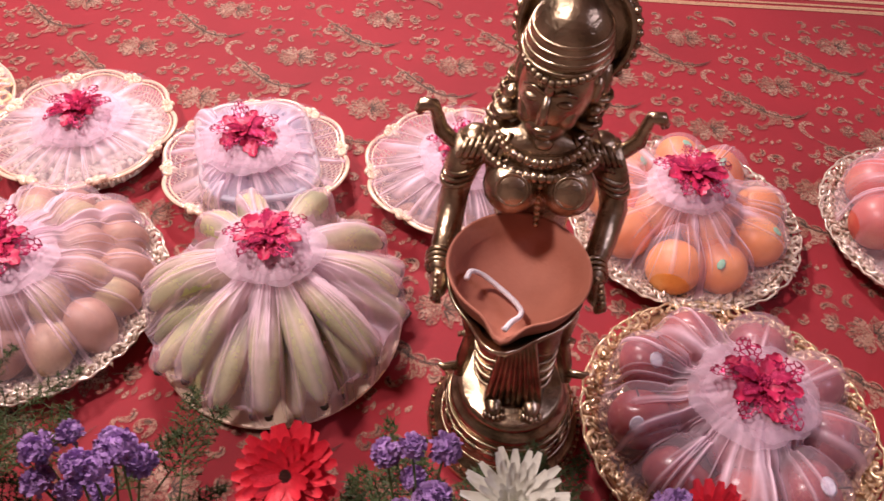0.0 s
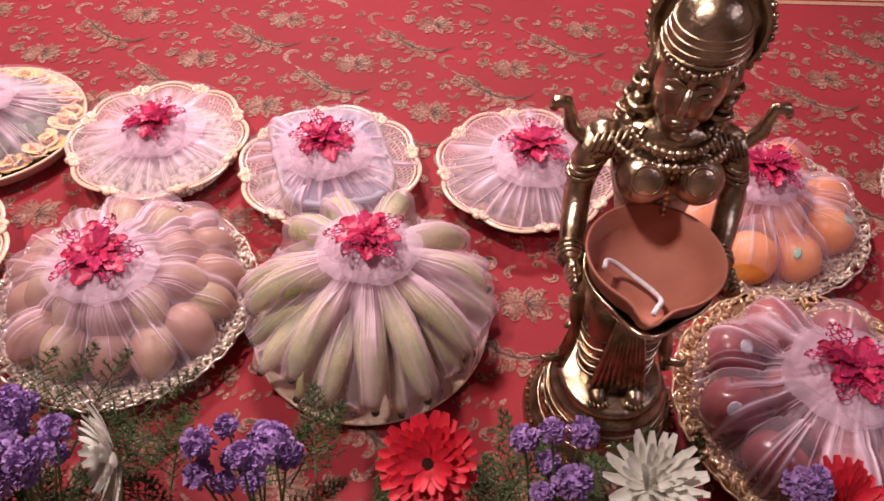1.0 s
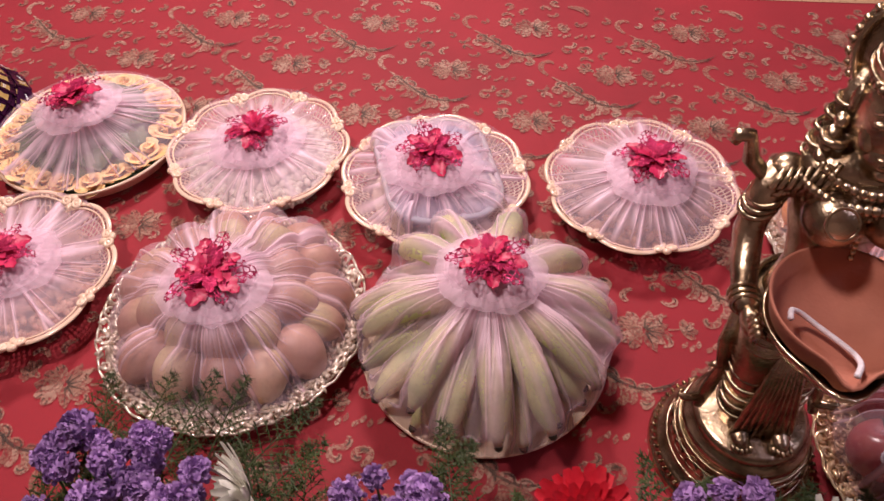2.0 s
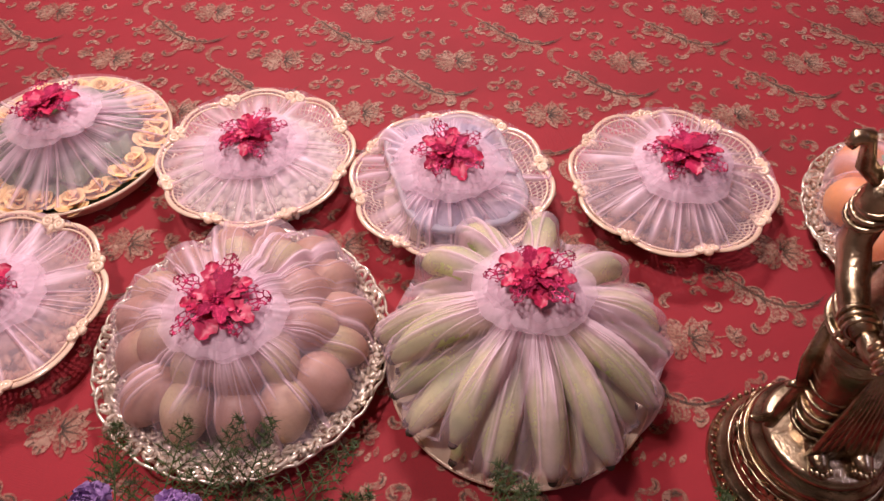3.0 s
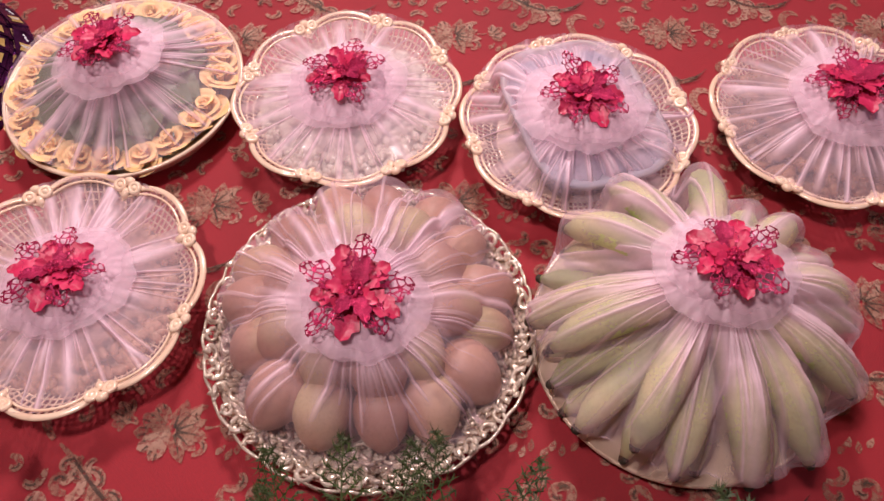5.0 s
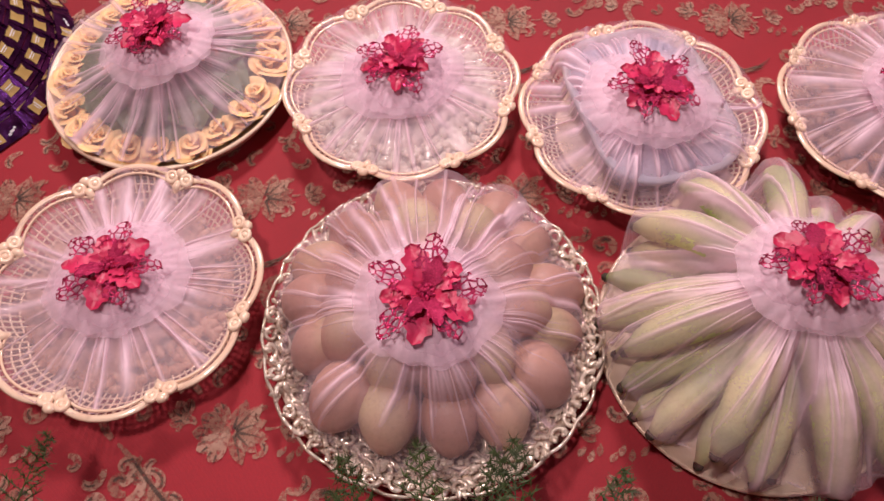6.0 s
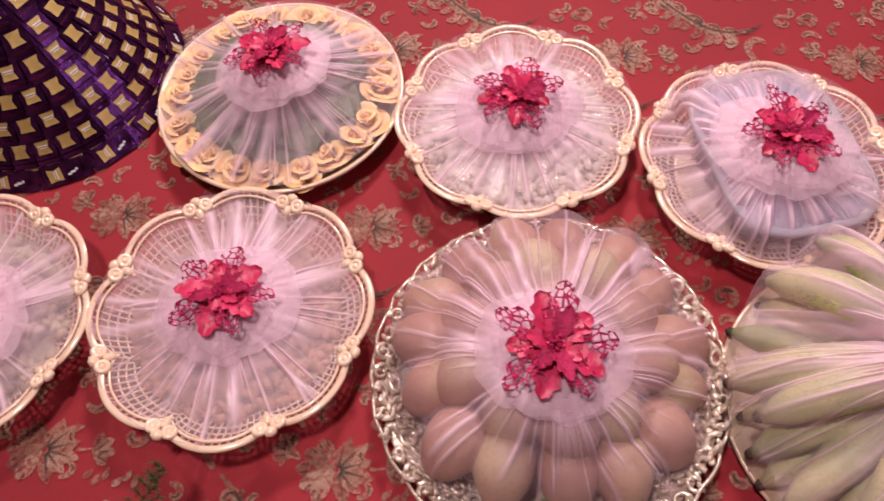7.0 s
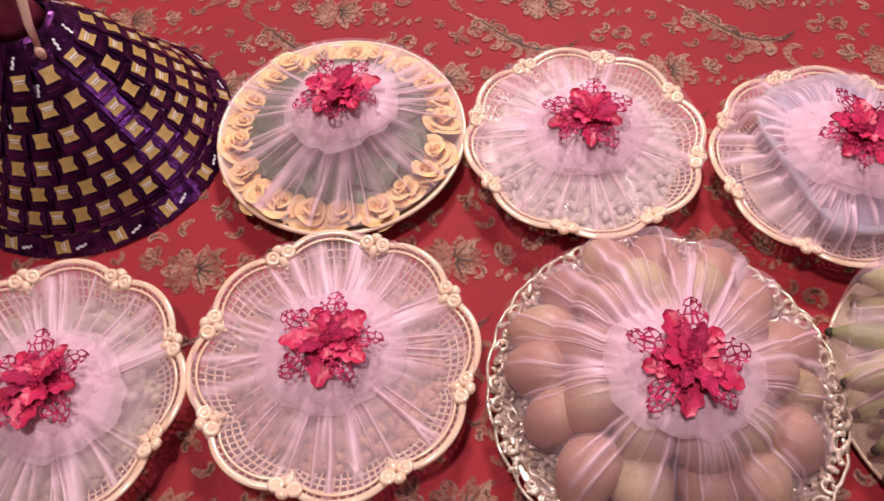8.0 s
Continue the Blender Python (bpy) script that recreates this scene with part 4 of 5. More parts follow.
round_plate(-0.888, 1.037, 0.16, 0.035, PLATE_GOLD, "round gold plate edged with peach paper roses")
RM, RP = rose_parts(ROSE), rose_parts(ROSE_PINK)
rr_ = rng(62)
for i in range(21):
    a = i * TAU / 21 + rr_.uniform(-0.06, 0.06)
    d = 0.136 + rr_.uniform(-0.008, 0.002)
    rose(RM, pose(-0.888 + d * math.cos(a), 1.037 + d * math.sin(a), 0.026, rr_.uniform(-14, 14), rr_.uniform(-14, 14), rr_.uniform(0, 360)) @ Matrix.Scale(rr_.uniform(1.1, 1.3), 4), "peach yellow rose on the edge of a gold plate", "peach roses round the plate")
for i in range(9):
    a = i * TAU / 9
    rose(RP, pose(-0.888 + 0.065 * math.cos(a), 1.037 + 0.065 * math.sin(a), 0.045, rr_.uniform(-20, 20), rr_.uniform(-20, 20), 0) @ Matrix.Scale(1.1, 4), "pink rose among betel leaves under tulle", "pink roses under the tulle")


def betel_leaf_mesh():
    n, k = 9, 7
    t = np.linspace(0, 1, n)
    w = 0.055 * np.sin(math.pi * np.clip(t * 0.97 + 0.02, 0, 1)) ** 0.6 * (1 - 0.35 * t)
    u = np.linspace(-1, 1, k)
    return Geo().grid(np.stack([0.1 * t[:, None] + 0 * u, w[:, None] * u[None], 0.012 * np.sin(3 * t)[:, None] + 0.006 * np.abs(u)[None]], -1)).mesh("betel_leaf", LEAF)


LEAF_MESH = betel_leaf_mesh()
for i in range(18):
    a = i * 360 / 9 + (20 if i >= 9 else 0)
    z = 0.06 if i >= 9 else 0.045
    d = 0.02 if i >= 9 else 0.035
    solid("betel_leaf", LEAF_MESH, None, pose(-0.888 + d * math.cos(radians(a)), 1.037 + d * math.sin(radians(a)), z + 0.001 * (i % 3), rr_.uniform(-8, 8), 14, a), "dull green betel leaf under pink tulle", "leaf", "betel leaves on the rose plate")
solid("leaf_mound", Geo().lathe([(0.125, 0.006), (0.12, 0.016), (0.05, 0.045), (0, 0.055)], 32), LEAF, pose(-0.888, 1.037, 0), "mound of dull green leaves under pink tulle", "leaves", kind="stuff")
tulle_cover(-0.888, 1.037, 0.158, 0.046, 0.104, [(0, 0, -0.03, 0.11)], 25, "sheer pink tulle gathered over a plate of roses and leaves", (0.012, -0.018), 0.066, 0.9, 110, base_density=0.05)


# ---- chocolate skirt and doll ----
def chocolate_skirt(x, y):
    skirt = thing("chocolate_skirt", pose(x, y, 0), "doll's wide skirt made of purple foil chocolate bars", "chocolate display")
    prof = lambda h: 0.03 + 0.142 * max(1 - h, 0) ** 0.85
    H = 0.21
    part("cone", Geo().lathe([(0.172, 0.0)] + [(prof(h) - 0.006, H * h) for h in np.linspace(0, 1, 9)] + [(0.0, H)], 40), PURPLE_FOIL, skirt)
    bar = Geo()
    rows = []
    for z, w, d in ((-0.034, 0.013, 0.001), (-0.028, 0.013, 0.002), (-0.026, 0.014, 0.006), (0.026, 0.014, 0.006), (0.028, 0.013, 0.002), (0.034, 0.013, 0.001)):
        rows.append([(-w, -d / 2, z), (w, -d / 2, z), (w, d / 2, z), (-w, d / 2, z)])
    bar.grid(rows, True)
    bar.f += [(0, 1, 2, 3), (23, 22, 21, 20)]
    bm_ = bar.mesh("chocolate_bar", PURPLE_FOIL, False)
    lab = Geo().add([(-0.0088, -0.0036, -0.003), (0.0088, -0.0036, -0.003), (0.006, -0.0036, -0.0115), (0.0088, -0.0036, -0.02), (-0.0088, -0.0036, -0.02), (-0.0076, -0.0036, -0.0115)], [(0, 5, 2, 1), (5, 4, 3, 2)])
    lm = lab.mesh("label", YELLOW_LABEL, False)
    pr = Geo()
    for i, wd in enumerate((0.004, 0.006, 0.003)):
        pr.box((-0.004 + 0.002 * i, -0.0036, 0.006 + 0.005 * i), (0.003, 0.0004, wd))
    pr.box((0, -0.0039, -0.009), (0.012, 0.0004, 0.0015))
    pr.box((0, -0.0039, -0.012), (0.009, 0.0004, 0.001))
    pm = pr.mesh("print", WHITE_PRINT, False)
    r = rng(71)
    for row in range(7):
        h = 0.1 + row * 0.13
        rad = prof(h)
        n = max(9, int(TAU * (rad + 0.004) / 0.0265))
        down = Vector((0, -(prof(h - 0.06) - prof(h + 0.06)), -0.12 * H)).normalized()
        for i in range(n):
            a = (i + 0.5 * (row % 2)) * 360 / n
            up = (-down).copy()
            side = Vector((1, 0, 0))
            back = up.cross(side)
            tilt = Matrix((side, back, up)).transposed().to_4x4()
            m = pose(0, 0, 0, 0, 0, a + 90) @ Matrix.Translation((0, -rad - 0.006, H * h)) @ tilt @ pose(0, 0, 0, -8 + r.uniform(-2, 2), 0, r.uniform(-4, 4))
            b = part("chocolate_bar", bm_, None, skirt, "", m)
            part("label", lm, None, b, "gold flag-shaped label")
            if i % 2 == 0:
                part("print", pm, None, b, "white printed bars")
    for i in range(17):
        a = i * 360 / 17
        out = Vector((0, -0.72, 0.69))
        basis = Matrix((-Vector((1, 0, 0)).cross(out), -out, Vector((1, 0, 0)))).transposed().to_4x4()
        m = pose(0, 0, 0, 0, 0, a + 90) @ Matrix.Translation((0, -0.181, 0.011)) @ basis
        b = part("chocolate_bar", bm_, None, skirt, "", m)
        part("label", lm, None, b, "gold flag-shaped label")
        part("print", pm, None, b, "white printed bars")
    d = Geo()
    d.lathe([(0.0, 0.2), (0.034, 0.205), (0.026, 0.225), (0.021, 0.245), (0.026, 0.275), (0.02, 0.3), (0.008, 0.31), (0.0075, 0.325), (0, 0.328)], 20)
    torso = len(d.f)
    d.ball((0, 0, 0.345), (0.018, 0.02, 0.024), 14, 10)
    for s in (-1, 1):
        d.tube([(s * 0.024, 0, 0.296), (s * 0.036, -0.012, 0.265), (s * 0.036, -0.034, 0.232), (s * 0.036, -0.042, 0.208)], [0.0075, 0.006, 0.0048, 0.0036], 8)
        d.ball((s * 0.036, -0.045, 0.2), (0.006, 0.005, 0.009), 8, 6)
    doll_mesh = d.mesh("doll", DOLL)
    doll_mesh.materials.append(BODICE)
    for f in doll_mesh.polygons[:torso]:
        f.material_index = 1
    solid("doll", doll_mesh, DOLL, pose(x, y, 0), "small vinyl doll rising from a chocolate skirt", "doll")


chocolate_skirt(-1.236, 1.073)


# ---- the bronze lamp figure ----
def lamp_figure(x, y):
    g = Geo()
    g.lathe([(0, 0), (0.098, 0), (0.1, 0.006), (0.097, 0.012), (0.092, 0.014), (0.095, 0.02), (0.09, 0.026), (0.083, 0.03), (0.08, 0.05), (0.074, 0.07), (0.07, 0.076), (0.073, 0.08), (0.07, 0.085), (0.062, 0.088), (0.064, 0.094), (0.064, 0.1), (0.058, 0.104), (0, 0.104)], 64)
    for k in range(4):
        g.ring((0, 0, 0.036 + 0.011 * k), 0.0818 - 0.0026 * k, 0.0022, 64, 6)
    for i in range(20):
        a = i * TAU / 20
        g.ring((0, 0, 0), 0.0085, 0.0016, 12, 5, pose(0.08 * math.cos(a), 0.08 * math.sin(a), 0.054, 90, 0, math.degrees(a) + 90))
    for i in range(60):
        a = i * TAU / 60
        g.ball((0.096 * math.cos(a), 0.096 * math.sin(a), 0.02), 0.003, 6, 4)
    # feet and legs under the wrapped skirt
    for s in (-1, 1):
        g.ball((s * 0.022, -0.03, 0.112), (0.012, 0.026, 0.01), 10, 8)
        for t in range(5):
            g.ball((s * 0.022 + (t - 2) * 0.0048, -0.054 + abs(t - 2) * 0.002, 0.109), (0.003, 0.006, 0.004), 6, 5)
        g.tube([(s * 0.02, -0.006, 0.105), (s * 0.021, -0.004, 0.16), (s * 0.022, -0.006, 0.22), (s * 0.02, 0.0, 0.29)], [0.02, 0.022, 0.027, 0.032], 14)
        for k in range(9):
            z = 0.135 + k * 0.017
            m = pose(s * 0.021, -0.004, z, 14, s * 10, 0)
            g.ring((0, 0, 0), 0.0235 + 0.0006 * k, 0.0026, 18, 6, m)
    for k in range(9):
        xx = (k - 4) * 0.0045
        g.tube([(xx * 0.5, -0.028, 0.27), (xx, -0.034, 0.2), (xx * 1.6, -0.036, 0.13), (xx * 1.8, -0.034, 0.11)], [0.003, 0.0045, 0.004, 0.003], 6)
    # scarf ends hanging at both sides
    for s in (-1, 1):
        g.tube([(s * 0.05, 0.004, 0.29), (s * 0.056, 0.0, 0.23), (s * 0.052, -0.002, 0.19), (s * 0.058, -0.002, 0.15), (s * 0.064, -0.004, 0.115)], [0.008, 0.009, 0.007, 0.009, 0.006], 8, flat=0.5)
        g.tube([(s * 0.052, 0, 0.19), (s * 0.066, 0, 0.186)], [0.006, 0.003], 6)
        g.tube([(s * 0.06, -0.002, 0.13), (s * 0.082, -0.004, 0.128), (s * 0.088, -0.004, 0.134)], [0.006, 0.005, 0.002], 6)
    # hips, belt, waist
    g.ball((0, 0, 0.295), (0.056, 0.04, 0.034), 20, 12)
    for k, (rad, z) in enumerate(((0.054, 0.3), (0.053, 0.308), (0.05, 0.315), (0.056, 0.285))):
        g.ring((0, 0, 0), rad, 0.0038, 36, 6, pose(0, 0, z, 8, 0, 0) @ Matrix.Diagonal((1, 0.76, 1, 1)))
    for i in range(13):
        a = -math.pi / 2 + (i - 6) * 0.21
        g.ball((0.055 * math.cos(a), 0.043 * math.sin(a), 0.285), (0.0045, 0.004, 0.008), 6, 5)
    g.lathe([(0.046, 0.305), (0.036, 0.335), (0.032, 0.355), (0.037, 0.385), (0.045, 0.415), (0.047, 0.435), (0.04, 0.455), (0.02, 0.468), (0.015, 0.475), (0, 0.476)], 24, Matrix.Diagonal((1, 0.72, 1, 1)))
    # bust and shoulders
    for s in (-1, 1):
        g.ball((s * 0.024, -0.036, 0.441), (0.0245, 0.024, 0.0235), 18, 12)
        for k in range(3):
            g.ring((0, 0, 0), 0.021 - 0.004 * k, 0.0016, 20, 5, pose(s * 0.024, -0.041 - 0.006 * k, 0.445 + 0.003 * k, 62, 0, 0))
        g.ball((s * 0.054, 0.002, 0.452), (0.018, 0.017, 0.017), 12, 10)
        for k in range(10):
            g.ball((s * (0.043 + 0.002 * (k % 5)), -0.016 + 0.004 * (k // 5), 0.442 + 0.0055 * (k % 5)), 0.0034, 6, 5)
        for k in range(6):
            g.tube([(s * 0.03 + s * k * 0.005, -0.01, 0.467 - 0.002 * k), (s * 0.044 + s * k * 0.004, -0.017, 0.455 - 0.002 * k), (s * 0.052 + s * k * 0.003, -0.012, 0.44)], 0.0022, 5)
    for k in range(3):
        n = 17 + 4 * k
        for i in range(n):
            a = math.pi * (1.02 + 0.96 * i / (n - 1))
            rad = 0.022 + 0.009 * k
            g.ball((rad * 1.12 * math.cos(a), -0.012 + rad * 0.95 * math.sin(a) * 0.8, 0.47 - 0.011 * k + 0.012 * abs(math.cos(a)) * k * 0.5), 0.0026 + 0.0007 * k, 6, 5)
    for k in range(7):
        g.ball((0, -0.038 - 0.0008 * k, 0.44 - 0.006 * k), 0.003, 6, 5)
    g.ball((0, -0.004, 0.464), (0.052, 0.03, 0.024), 20, 12)
    for k in range(2):
        n = 19 + 6 * k
        for i in range(n):
            a = math.pi * (1.0 + i / (n - 1))
            rad = 0.034 + 0.011 * k
            g.ball((rad * 1.1 * math.cos(a), -0.008 + 0.036 * math.sin(a) - 0.002 * k, 0.476 - 0.013 * k - 0.004 * abs(math.sin(a))), 0.0042 + 0.0006 * k, 7, 5)
    for s in (-1, 1):
        for k in range(7):
            g.tube([(s * (0.026 + 0.006 * k), -0.02 + 0.002 * k, 0.482 - 0.003 * k), (s * (0.034 + 0.006 * k), -0.027 + 0.002 * k, 0.468 - 0.003 * k), (s * (0.04 + 0.005 * k), -0.027 + 0.003 * k, 0.452 - 0.001 * k)], 0.0027, 5)
    # neck, head, face
    body, g = g, Geo()
    g.tube([(0, 0.0, 0.462), (0, -0.003, 0.485), (0, -0.004, 0.505)], [0.02, 0.0165, 0.017], 16)
    for k in range(3):
        g.ring((0, -0.002, 0.473 + 0.007 * k), 0.0185 - 0.0006 * k, 0.0022, 24, 5)
    g.ball((0, -0.006, 0.54), (0.0285, 0.0305, 0.037), 22, 16)
    g.ball((0, -0.018, 0.518), (0.0175, 0.018, 0.016), 14, 10)
    g.tube([(0, -0.036, 0.552), (0, -0.0405, 0.54), (0, -0.042, 0.532)], [0.0028, 0.0036, 0.005], 8)
    g.ball((0, -0.0335, 0.5205), (0.0085, 0.004, 0.0022), 8, 6)
    g.ball((0, -0.033, 0.516), (0.007, 0.004, 0.0024), 8, 6)
    g.ball((0, -0.031, 0.507), (0.008, 0.006, 0.006), 8, 6)
    for s in (-1, 1):
        g.ball((s * 0.0115, -0.032, 0.545), (0.0075, 0.004, 0.0032), 10, 6)
        g.tube([(s * 0.003, -0.0355, 0.552), (s * 0.011, -0.0355, 0.556), (s * 0.02, -0.03, 0.552)], 0.0016, 5)
        g.ball((s * 0.0145, -0.0235, 0.529), (0.0085, 0.008, 0.012), 10, 8)
        # ear, long ear ornament, side hair
        g.ball((s * 0.029, 0.0, 0.54), (0.005, 0.008, 0.013), 8, 8)
        g.ring((s * 0.031, -0.006, 0), 0.009, 0.0032, 14, 6, pose(0, 0, 0.515) @ turn(0, 0, 0))
        for k in range(6):
            g.ball((s * (0.032 + 0.0012 * k), -0.006, 0.527 - 0.0085 * k), (0.006, 0.006, 0.0052), 8, 6)
        g.tube([(s * 0.027, 0.008, 0.56), (s * 0.03, 0.01, 0.53), (s * 0.033, 0.008, 0.5), (s * 0.035, 0.002, 0.482)], [0.007, 0.009, 0.01, 0.006], 8)
        for k in range(5):
            g.ring((0, 0, 0), 0.0105, 0.002, 12, 5, pose(s * (0.03 + 0.001 * k), 0.008, 0.535 - 0.01 * k, 0, s * 8, 0))
    # forehead chain, head-dress and the crested disc behind
    for i in range(19):
        a = math.pi * (1.0 + i / 18)
        g.ball((0.0295 * math.cos(a), -0.006 + 0.031 * math.sin(a), 0.562 + 0.006 * abs(math.cos(a))), 0.0032, 6, 5)
    g.ball((0, -0.0365, 0.556), (0.004, 0.003, 0.0055), 8, 6)
    g.ball((0, 0.0, 0.573), (0.031, 0.032, 0.03), 20, 12)
    g.lathe([(0.031, 0.566), (0.033, 0.57), (0.032, 0.577), (0.0295, 0.587), (0.025, 0.597), (0.018, 0.606), (0.009, 0.611), (0, 0.612)], 28)
    for k in range(4):
        g.ring((0, 0, 0), 0.0325 - 0.0015 * k, 0.0019, 28, 5, pose(0, -0.001, 0.572 + 0.006 * k, 8, 0, 0))
    disc = turn(82, 0, 0, (0, 0.026, 0.57))
    g.lathe([(0.0, -0.005), (0.04, -0.005), (0.046, -0.003), (0.047, 0.0), (0.046, 0.004), (0.0, 0.005)], 40, disc)
    g.ring((0, 0, 0.005), 0.042, 0.0034, 40, 6, disc)
    for i in range(34):
        a = i * TAU / 34
        g.ball((0.0455 * math.cos(a), 0.0455 * math.sin(a), 0.003), 0.0036, 6, 5, disc)
    g.ball((0, 0.035, 0.56), (0.026, 0.022, 0.04), 14, 10)
    for v in g.v:
        w = v * (1.08, 1.06, 1.06) + (0, -0.002, -0.052)
        up = np.clip((w[:, 2] - 0.48) / 0.03, 0, 1)
        a = -0.33 * up
        body.add(np.stack([w[:, 0] * np.cos(a) - w[:, 1] * np.sin(a) + (0.008 + 0.1 * (w[:, 2] - 0.5)) * up, w[:, 0] * np.sin(a) + w[:, 1] * np.cos(a), w[:, 2]], -1), [])
    body.f += [tuple(i + body.n - g.n for i in f) for f in g.f]
    g = body
    # arms: both come forward to carry the dish
    for s in (-1, 1):
        hx = -0.083 if s < 0 else 0.053
        g.tube([(s * 0.056, 0.002, 0.455), (s * 0.068, 0.0, 0.425), (s * 0.074, -0.006, 0.394), (0.5 * hx + s * 0.037, -0.034, 0.378), (hx, -0.062, 0.374), (hx, -0.08, 0.376)], [0.0165, 0.0155, 0.0135, 0.0125, 0.0105, 0.0095], 14)
        g.ball((hx, -0.09, 0.376), (0.009, 0.016, 0.009), 10, 8)
        for t in range(4):
            g.tube([(hx, -0.092 - 0.005 * t, 0.372), (hx + s * 0.004, -0.096 - 0.006 * t, 0.384), (hx + s * 0.001, -0.098 - 0.006 * t, 0.394)], [0.0035, 0.0032, 0.0024], 6)
        for k in range(3):
            g.ring((0, 0, 0), 0.0155, 0.003, 16, 6, pose(s * (0.066 + 0.002 * k), 0, 0.432 - 0.007 * k, 4, s * 22, 0))
            g.ring((0, 0, 0), 0.0118, 0.0024, 16, 6, pose(hx, -0.06 - 0.006 * k, 0.374, 90, 0, s * 8))
        # curled armlet crest standing off the shoulder
        crest = [(s * 0.064, 0.002, 0.444), (s * 0.076, 0.004, 0.452), (s * 0.086, 0.005, 0.462), (s * 0.089, 0.005, 0.476), (s * 0.092, 0.005, 0.486), (s * 0.101, 0.004, 0.487), (s * 0.105, 0.003, 0.48)]
        g.tube(crest, [0.007, 0.007, 0.0075, 0.006, 0.006, 0.006, 0.0045], 8)
    # leaf-shaped holder under the dish
    a = np.arange(48) * TAU / 48
    rows = []
    for q, z in ((0.02, 0.355), (0.45, 0.356), (0.74, 0.366), (0.9, 0.381), (0.94, 0.384), (0.95, 0.38), (0.78, 0.361), (0.45, 0.35), (0.02, 0.349)):
        point = np.exp(-((a - 1.5 * math.pi + 0.21) / 0.32) ** 2)
        rad = 0.062 * q * (1 + 0.42 * point * q)
        rows.append(np.stack([-0.0168 + rad * np.cos(a), -0.094 + rad * np.sin(a), z + 0.004 + 0.01 * point * q], -1))
    g.grid(rows, True)
    for v in g.v:
        lift = np.maximum(v[:, 2] - 0.1, 0)
        v[:, 0] -= 0.04 * lift
        v[:, 1] += 0.075 * lift
    ob = solid("bronze_statue", g, BRONZE, pose(x, y, 0), "antique bronze statue of a lamp bearer on a round base", "statue")
    return ob


STATUE = (0.128, 0.531)
lamp_figure(*STATUE)


def clay_bowl(x, y, z):
    a = np.arange(72) * TAU / 72
    point = np.exp(-((a - 1.5 * math.pi) / 0.2) ** 2)
    g = Geo()
    rows = []
    for q, h in ((0.02, 0.0), (0.4, 0.001), (0.72, 0.012), (0.9, 0.028), (0.985, 0.046), (1.0, 0.049), (0.985, 0.0505), (0.955, 0.049), (0.85, 0.03), (0.66, 0.015), (0.38, 0.007), (0.02, 0.006)):
        rad = 0.061 * q * (1 + 0.25 * point * q ** 4)
        rows.append(np.stack([rad * np.cos(a), rad * np.sin(a), h - 0.006 * point * (q > 0.8)], -1))
    g.grid(rows, True)
    g.f.append(tuple(range(71, -1, -1)))
    g.f.append(tuple(range(11 * 72, 12 * 72)))
    solid("clay_bowl", g, CLAY, pose(x, y, z, 0, 0, -12), "plain terracotta oil lamp bowl with a pinched spout", "clay bowl")
    w = [(-0.042, -0.012, 0.034), (-0.04, 0.0, 0.0315), (-0.03, 0.004, 0.024), (-0.016, 0.0, 0.016), (0.0, -0.012, 0.0145), (0.008, -0.028, 0.0215), (0.005, -0.044, 0.034), (-0.001, -0.057, 0.046), (-0.006, -0.067, 0.047)]
    t = np.linspace(0, 8, 40)
    pts = np.stack([np.interp(t, range(9), [p[k] for p in w]) for k in range(3)], -1)
    for _ in range(3):
        pts[1:-1] = 0.5 * pts[1:-1] + 0.25 * (pts[:-2] + pts[2:])
    solid("cotton_wick", Geo().tube(pts + (0, 0, 0.003), 0.0024, 7), WICK, pose(x, y, z, 0, 0, -6), "twisted white cotton wick lying in the clay bowl", "wick")


clay_bowl(0.1, 0.458, 0.36)


# ---- flowers in front ----
def stem(g, a, b, sag=0.02, r=0.0022):
    t = np.linspace(0, 1, 9)[:, None]
    p = np.asarray(a) * (1 - t) + np.asarray(b) * t
    p[:, 0] += sag * np.sin(math.pi * t[:, 0])
    return g.tube(p, r, 6)


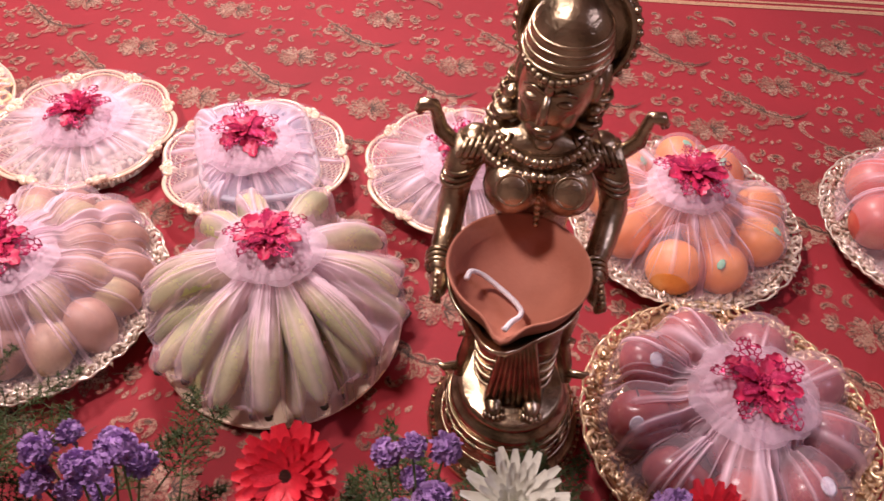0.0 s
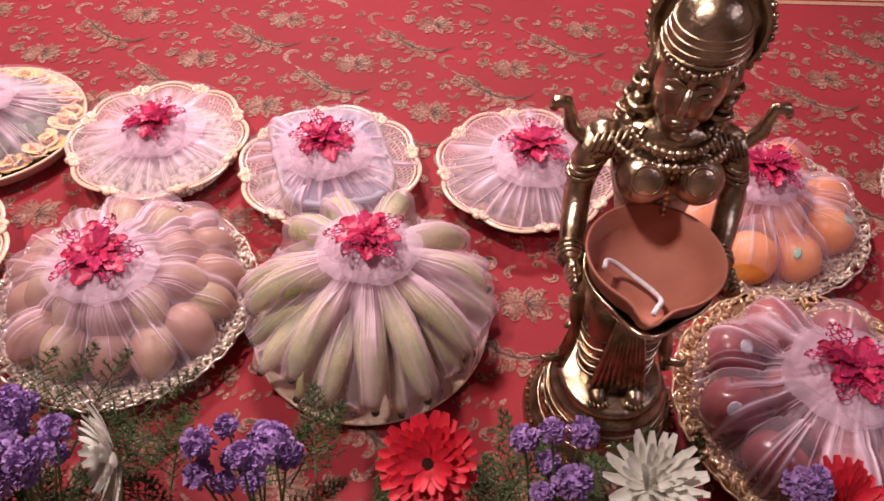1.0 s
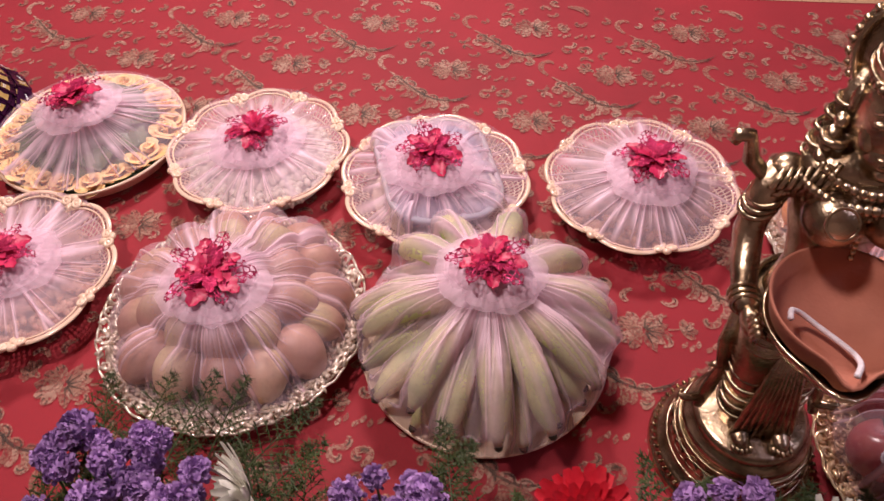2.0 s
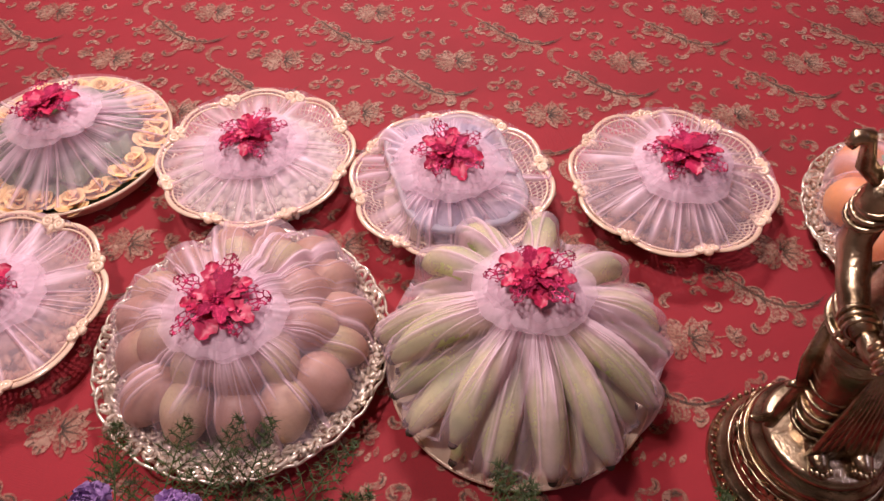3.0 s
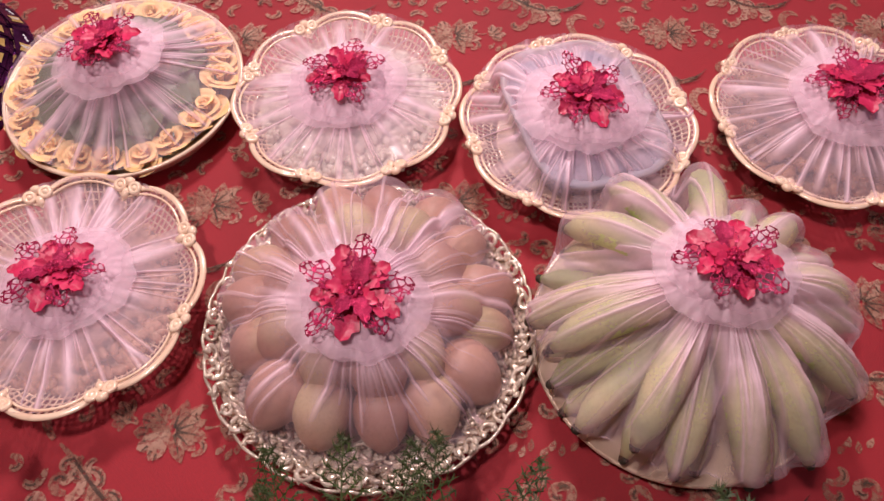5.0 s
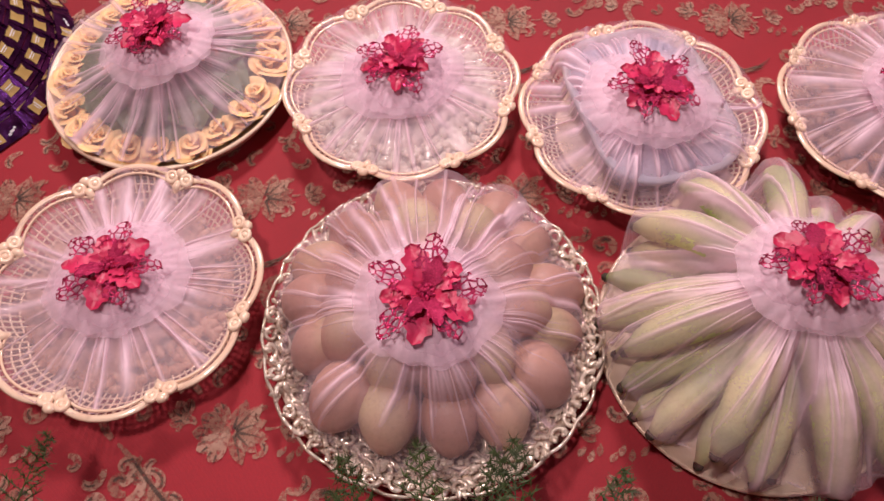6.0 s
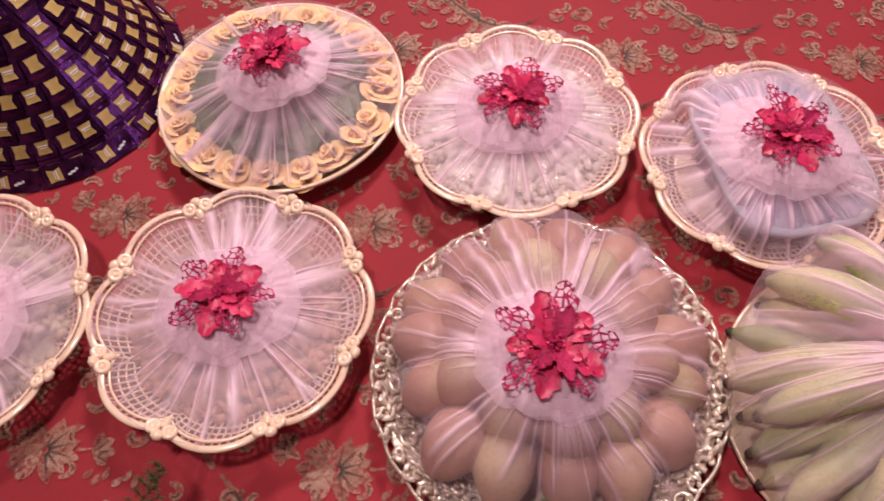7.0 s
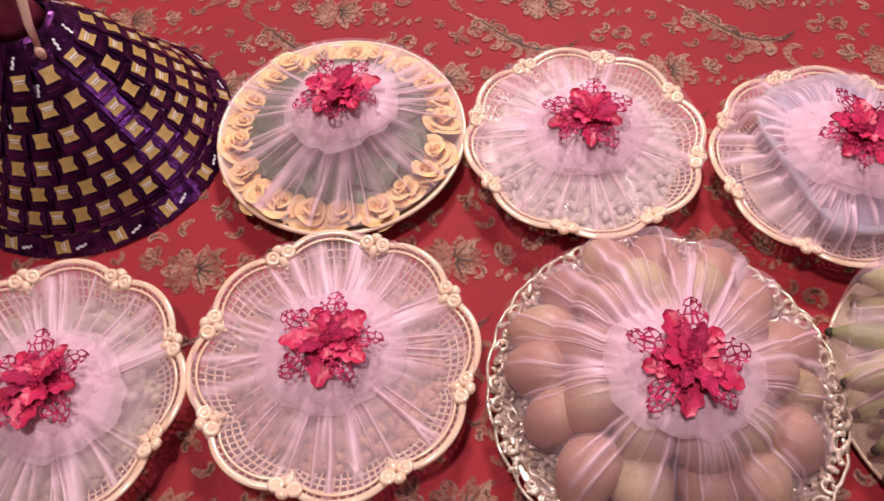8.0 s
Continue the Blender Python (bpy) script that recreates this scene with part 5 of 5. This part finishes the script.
def daisy(name, x, y, z, m, petals, length, width, material, eye, label, category, layers=2, seed=0, cup=0.2):
    """A daisy-like flower head of many narrow petals on a stem that runs down into the foam."""
    r = rng(seed)
    f = thing(name, pose(x, y, z) @ m, label, category)
    n, k = 7, 4
    t = np.linspace(0, 1, n)[:, None]
    u = np.linspace(-1, 1, k)[None]
    w = width * 0.5 * np.sin(math.pi * np.clip(0.12 + t * 0.8, 0, 1)) ** 0.6
    pm = Geo().grid(np.stack([0.006 + length * t + 0 * u, w * u, cup * length * t * t - 0.0012 * (1 - u * u)], -1)).mesh("petal", material)
    for L in range(layers):
        for i in range(petals - 4 * L):
            a = (i + 0.5 * L) * 360 / (petals - 4 * L) + r.uniform(-4, 4)
            part("petal", pm, None, f, "", turn(r.uniform(-12, 12), r.uniform(-6, 6) - 16 * L, a, (0, 0, 0.0012 * L)) @ Matrix.Scale((1 - 0.17 * L) * r.uniform(0.93, 1.05), 4))
    g = Geo()
    er = length * (0.24 if layers != 3 else 0.14)
    g.lathe([(er, 0.001), (er * 0.95, 0.005), (er * 0.55, 0.006), (er * 0.3, 0.0035), (0, 0.003)], 20)
    for i in range(50):
        a, d = i * 2.4, er * math.sqrt(i / 50)
        g.ball((d * math.cos(a), d * math.sin(a), 0.005), (0.0009, 0.0009, 0.002), 5, 4)
    part("flower_eye", g, eye, f, "fuzzy flower centre")
    base = (pose(x, y, z) @ m).inverted() @ Vector((x * 0.97, 0.24, 0.05))
    part("stem", stem(Geo(), (0, 0, -0.002), base, 0.01), STEM, f)


def statice(x, y, z, seed, spread=0.05, count=9):
    """A bunch of purple fuzzy florets on thin stems."""
    r = rng(seed)
    f = thing("purple_statice", pose(x, y, z), "bunch of fuzzy purple statice florets on thin stems", "flower", "purple flowers in the arrangement")
    for i in range(count):
        c = (r.uniform(-spread, spread), r.uniform(-0.025, 0.025), r.uniform(-0.03, 0.03) - 0.01 * abs(i % 3))
        part("floret", FLORETS[i % 3], None, f, "", pose(*c, r.uniform(-40, 40), r.uniform(-40, 40), r.uniform(0, 360)) @ Matrix.Scale(r.uniform(0.8, 1.15), 4))
        part("stem", stem(Geo(), c, (r.uniform(-0.02, 0.02), 0.25 - y + r.uniform(-0.02, 0.02), 0.05 - z), 0.006, 0.0012), STEM, f)


def floret_mesh(seed):
    r = rng(seed)
    g = Geo()
    for i in range(130):
        d = Vector((r.gauss(0, 1), r.gauss(0, 1), r.gauss(0.5, 0.8))).normalized()
        m = Matrix.Translation(d * 0.008) @ d.to_track_quat("X", "Z").to_matrix().to_4x4() @ turn(r.uniform(-90, 90), 0, 0)
        a = r.uniform(0.005, 0.0075)
        g.add([(0, 0, 0), (a * 0.7, 0.0026, 0.0008), (a, 0.0012, 0), (a, -0.0014, 0.0004), (a * 0.7, -0.0027, 0.0005)], [(0, 4, 3, 2, 1)], m)
    g.ball((0, 0, 0), 0.0108, 10, 7)
    return g.mesh("floret", PURPLE, False)


FLORETS = [floret_mesh(80 + i) for i in range(3)]


def fern(x, y, z, rz, tilt, length, seed):
    """A feathery asparagus frond: a stalk with side branches of fine needles."""
    r = rng(seed)
    g = Geo()
    t = np.linspace(0, 1, 10)
    path = np.stack([length * t, 0 * t, -0.25 * length * t * t], -1)
    g.tube(path, 0.0012 - 0.0008 * t, 5)
    v, faces = [], []
    for i in range(22):
        q = 0.15 + 0.85 * i / 22
        p = np.array((length * q, 0, -0.25 * length * q * q))
        s = 1 if i % 2 else -1
        side = np.array((0.6, s * 0.8, r.uniform(-0.2, 0.5))) * length * 0.3 * (1.1 - q)
        g.tube([p, p + side * 0.6, p + side + (0, 0, -0.004)], 0.0005, 4)
        for k in range(26):
            c = p + side * (0.1 + 0.9 * k / 26)
            d = np.array([r.gauss(0, 1) for _ in range(3)])
            d /= np.linalg.norm(d)
            e = np.cross(d, (0.3, 0.5, 0.8)) * 0.0009
            n = len(v)
            v += [c - e, c + e, c + d * r.uniform(0.006, 0.012)]
            faces.append((n, n + 1, n + 2))
    g.add(v, faces)
    solid("fern_frond", g, FERN, pose(x, y, z, 0, tilt, rz), "feathery dark green asparagus fern frond", "fern", "fern fronds in the arrangement", smooth=False)


solid("floral_foam", Geo().box((-0.22, 0.25, 0.03), (1.15, 0.1, 0.06)), FOAM, pose(0, 0, 0), "dark green floral foam block holding cut flowers", "floral foam", smooth=False)
daisy("red_gerbera", -0.091, 0.336, 0.243, turn(30, -3, 0), 26, 0.041, 0.0145, GERBERA, GERBERA_EYE, "bright red gerbera with a dark eye on a green stem", "gerbera", 3, 91, 0.1)
daisy("red_gerbera", 0.287, 0.305, 0.245, turn(20, 10, 30), 26, 0.041, 0.0145, GERBERA, GERBERA_EYE, "bright red gerbera with a dark eye on a green stem", "gerbera", 3, 92, 0.1)
daisy("white_gerbera", -0.392, 0.342, 0.225, turn(20, -72, 15), 22, 0.046, 0.014, WHITE_PETAL, WHITE_PETAL, "white gerbera turned sideways on a bent stem", "gerbera", 2, 93, 0.25)
daisy("white_chrysanthemum", 0.112, 0.318, 0.255, turn(14, 0, 0), 24, 0.04, 0.01, WHITE_PETAL, WHITE_PETAL, "white chrysanthemum with dense upturned petals", "chrysanthemum", 4, 94, 0.45)
statice(-0.252, 0.32, 0.285, 101, 0.042, 11)
statice(-0.53, 0.36, 0.275, 102, 0.055, 15)
statice(-0.475, 0.315, 0.275, 103, 0.05, 14)
statice(-0.55, 0.29, 0.26, 106, 0.05, 10)
statice(0.012, 0.337, 0.262, 104, 0.04, 8)
statice(0.233, 0.322, 0.268, 105, 0.016, 4)
rf = rng(130)
# Fern foliage, packed extra thick to stand in for shade on the cloth.
for i in range(72):
    fern(rf.uniform(-0.64, -0.3) if i < 36 else rf.uniform(-0.3, 0.2), rf.uniform(0.22, 0.34), rf.uniform(0.1, 0.21), rf.uniform(10, 170), rf.uniform(-30, 10), rf.uniform(0.08, 0.13), 140 + i)
for i, (fx, fy, fz, rz, ti, le) in enumerate(((-0.5, 0.36, 0.18, 80, -10, 0.14), (-0.44, 0.36, 0.16, 60, -5, 0.15), (-0.56, 0.37, 0.17, 110, -5, 0.14), (-0.23, 0.34, 0.17, 70, 0, 0.12), (-0.2, 0.33, 0.18, 100, -8, 0.13), (-0.35, 0.33, 0.16, 100, 5, 0.12), (-0.9, 0.4, 0.12, 90, 0, 0.14), (-0.53, 0.36, 0.17, 95, 0, 0.16), (-0.47, 0.37, 0.15, 85, -6, 0.15), (-0.62, 0.34, 0.15, 90, 8, 0.15), (0.06, 0.32, 0.15, 70, 5, 0.1))):
    fern(fx, fy, fz, rz, ti, le, 110 + i)
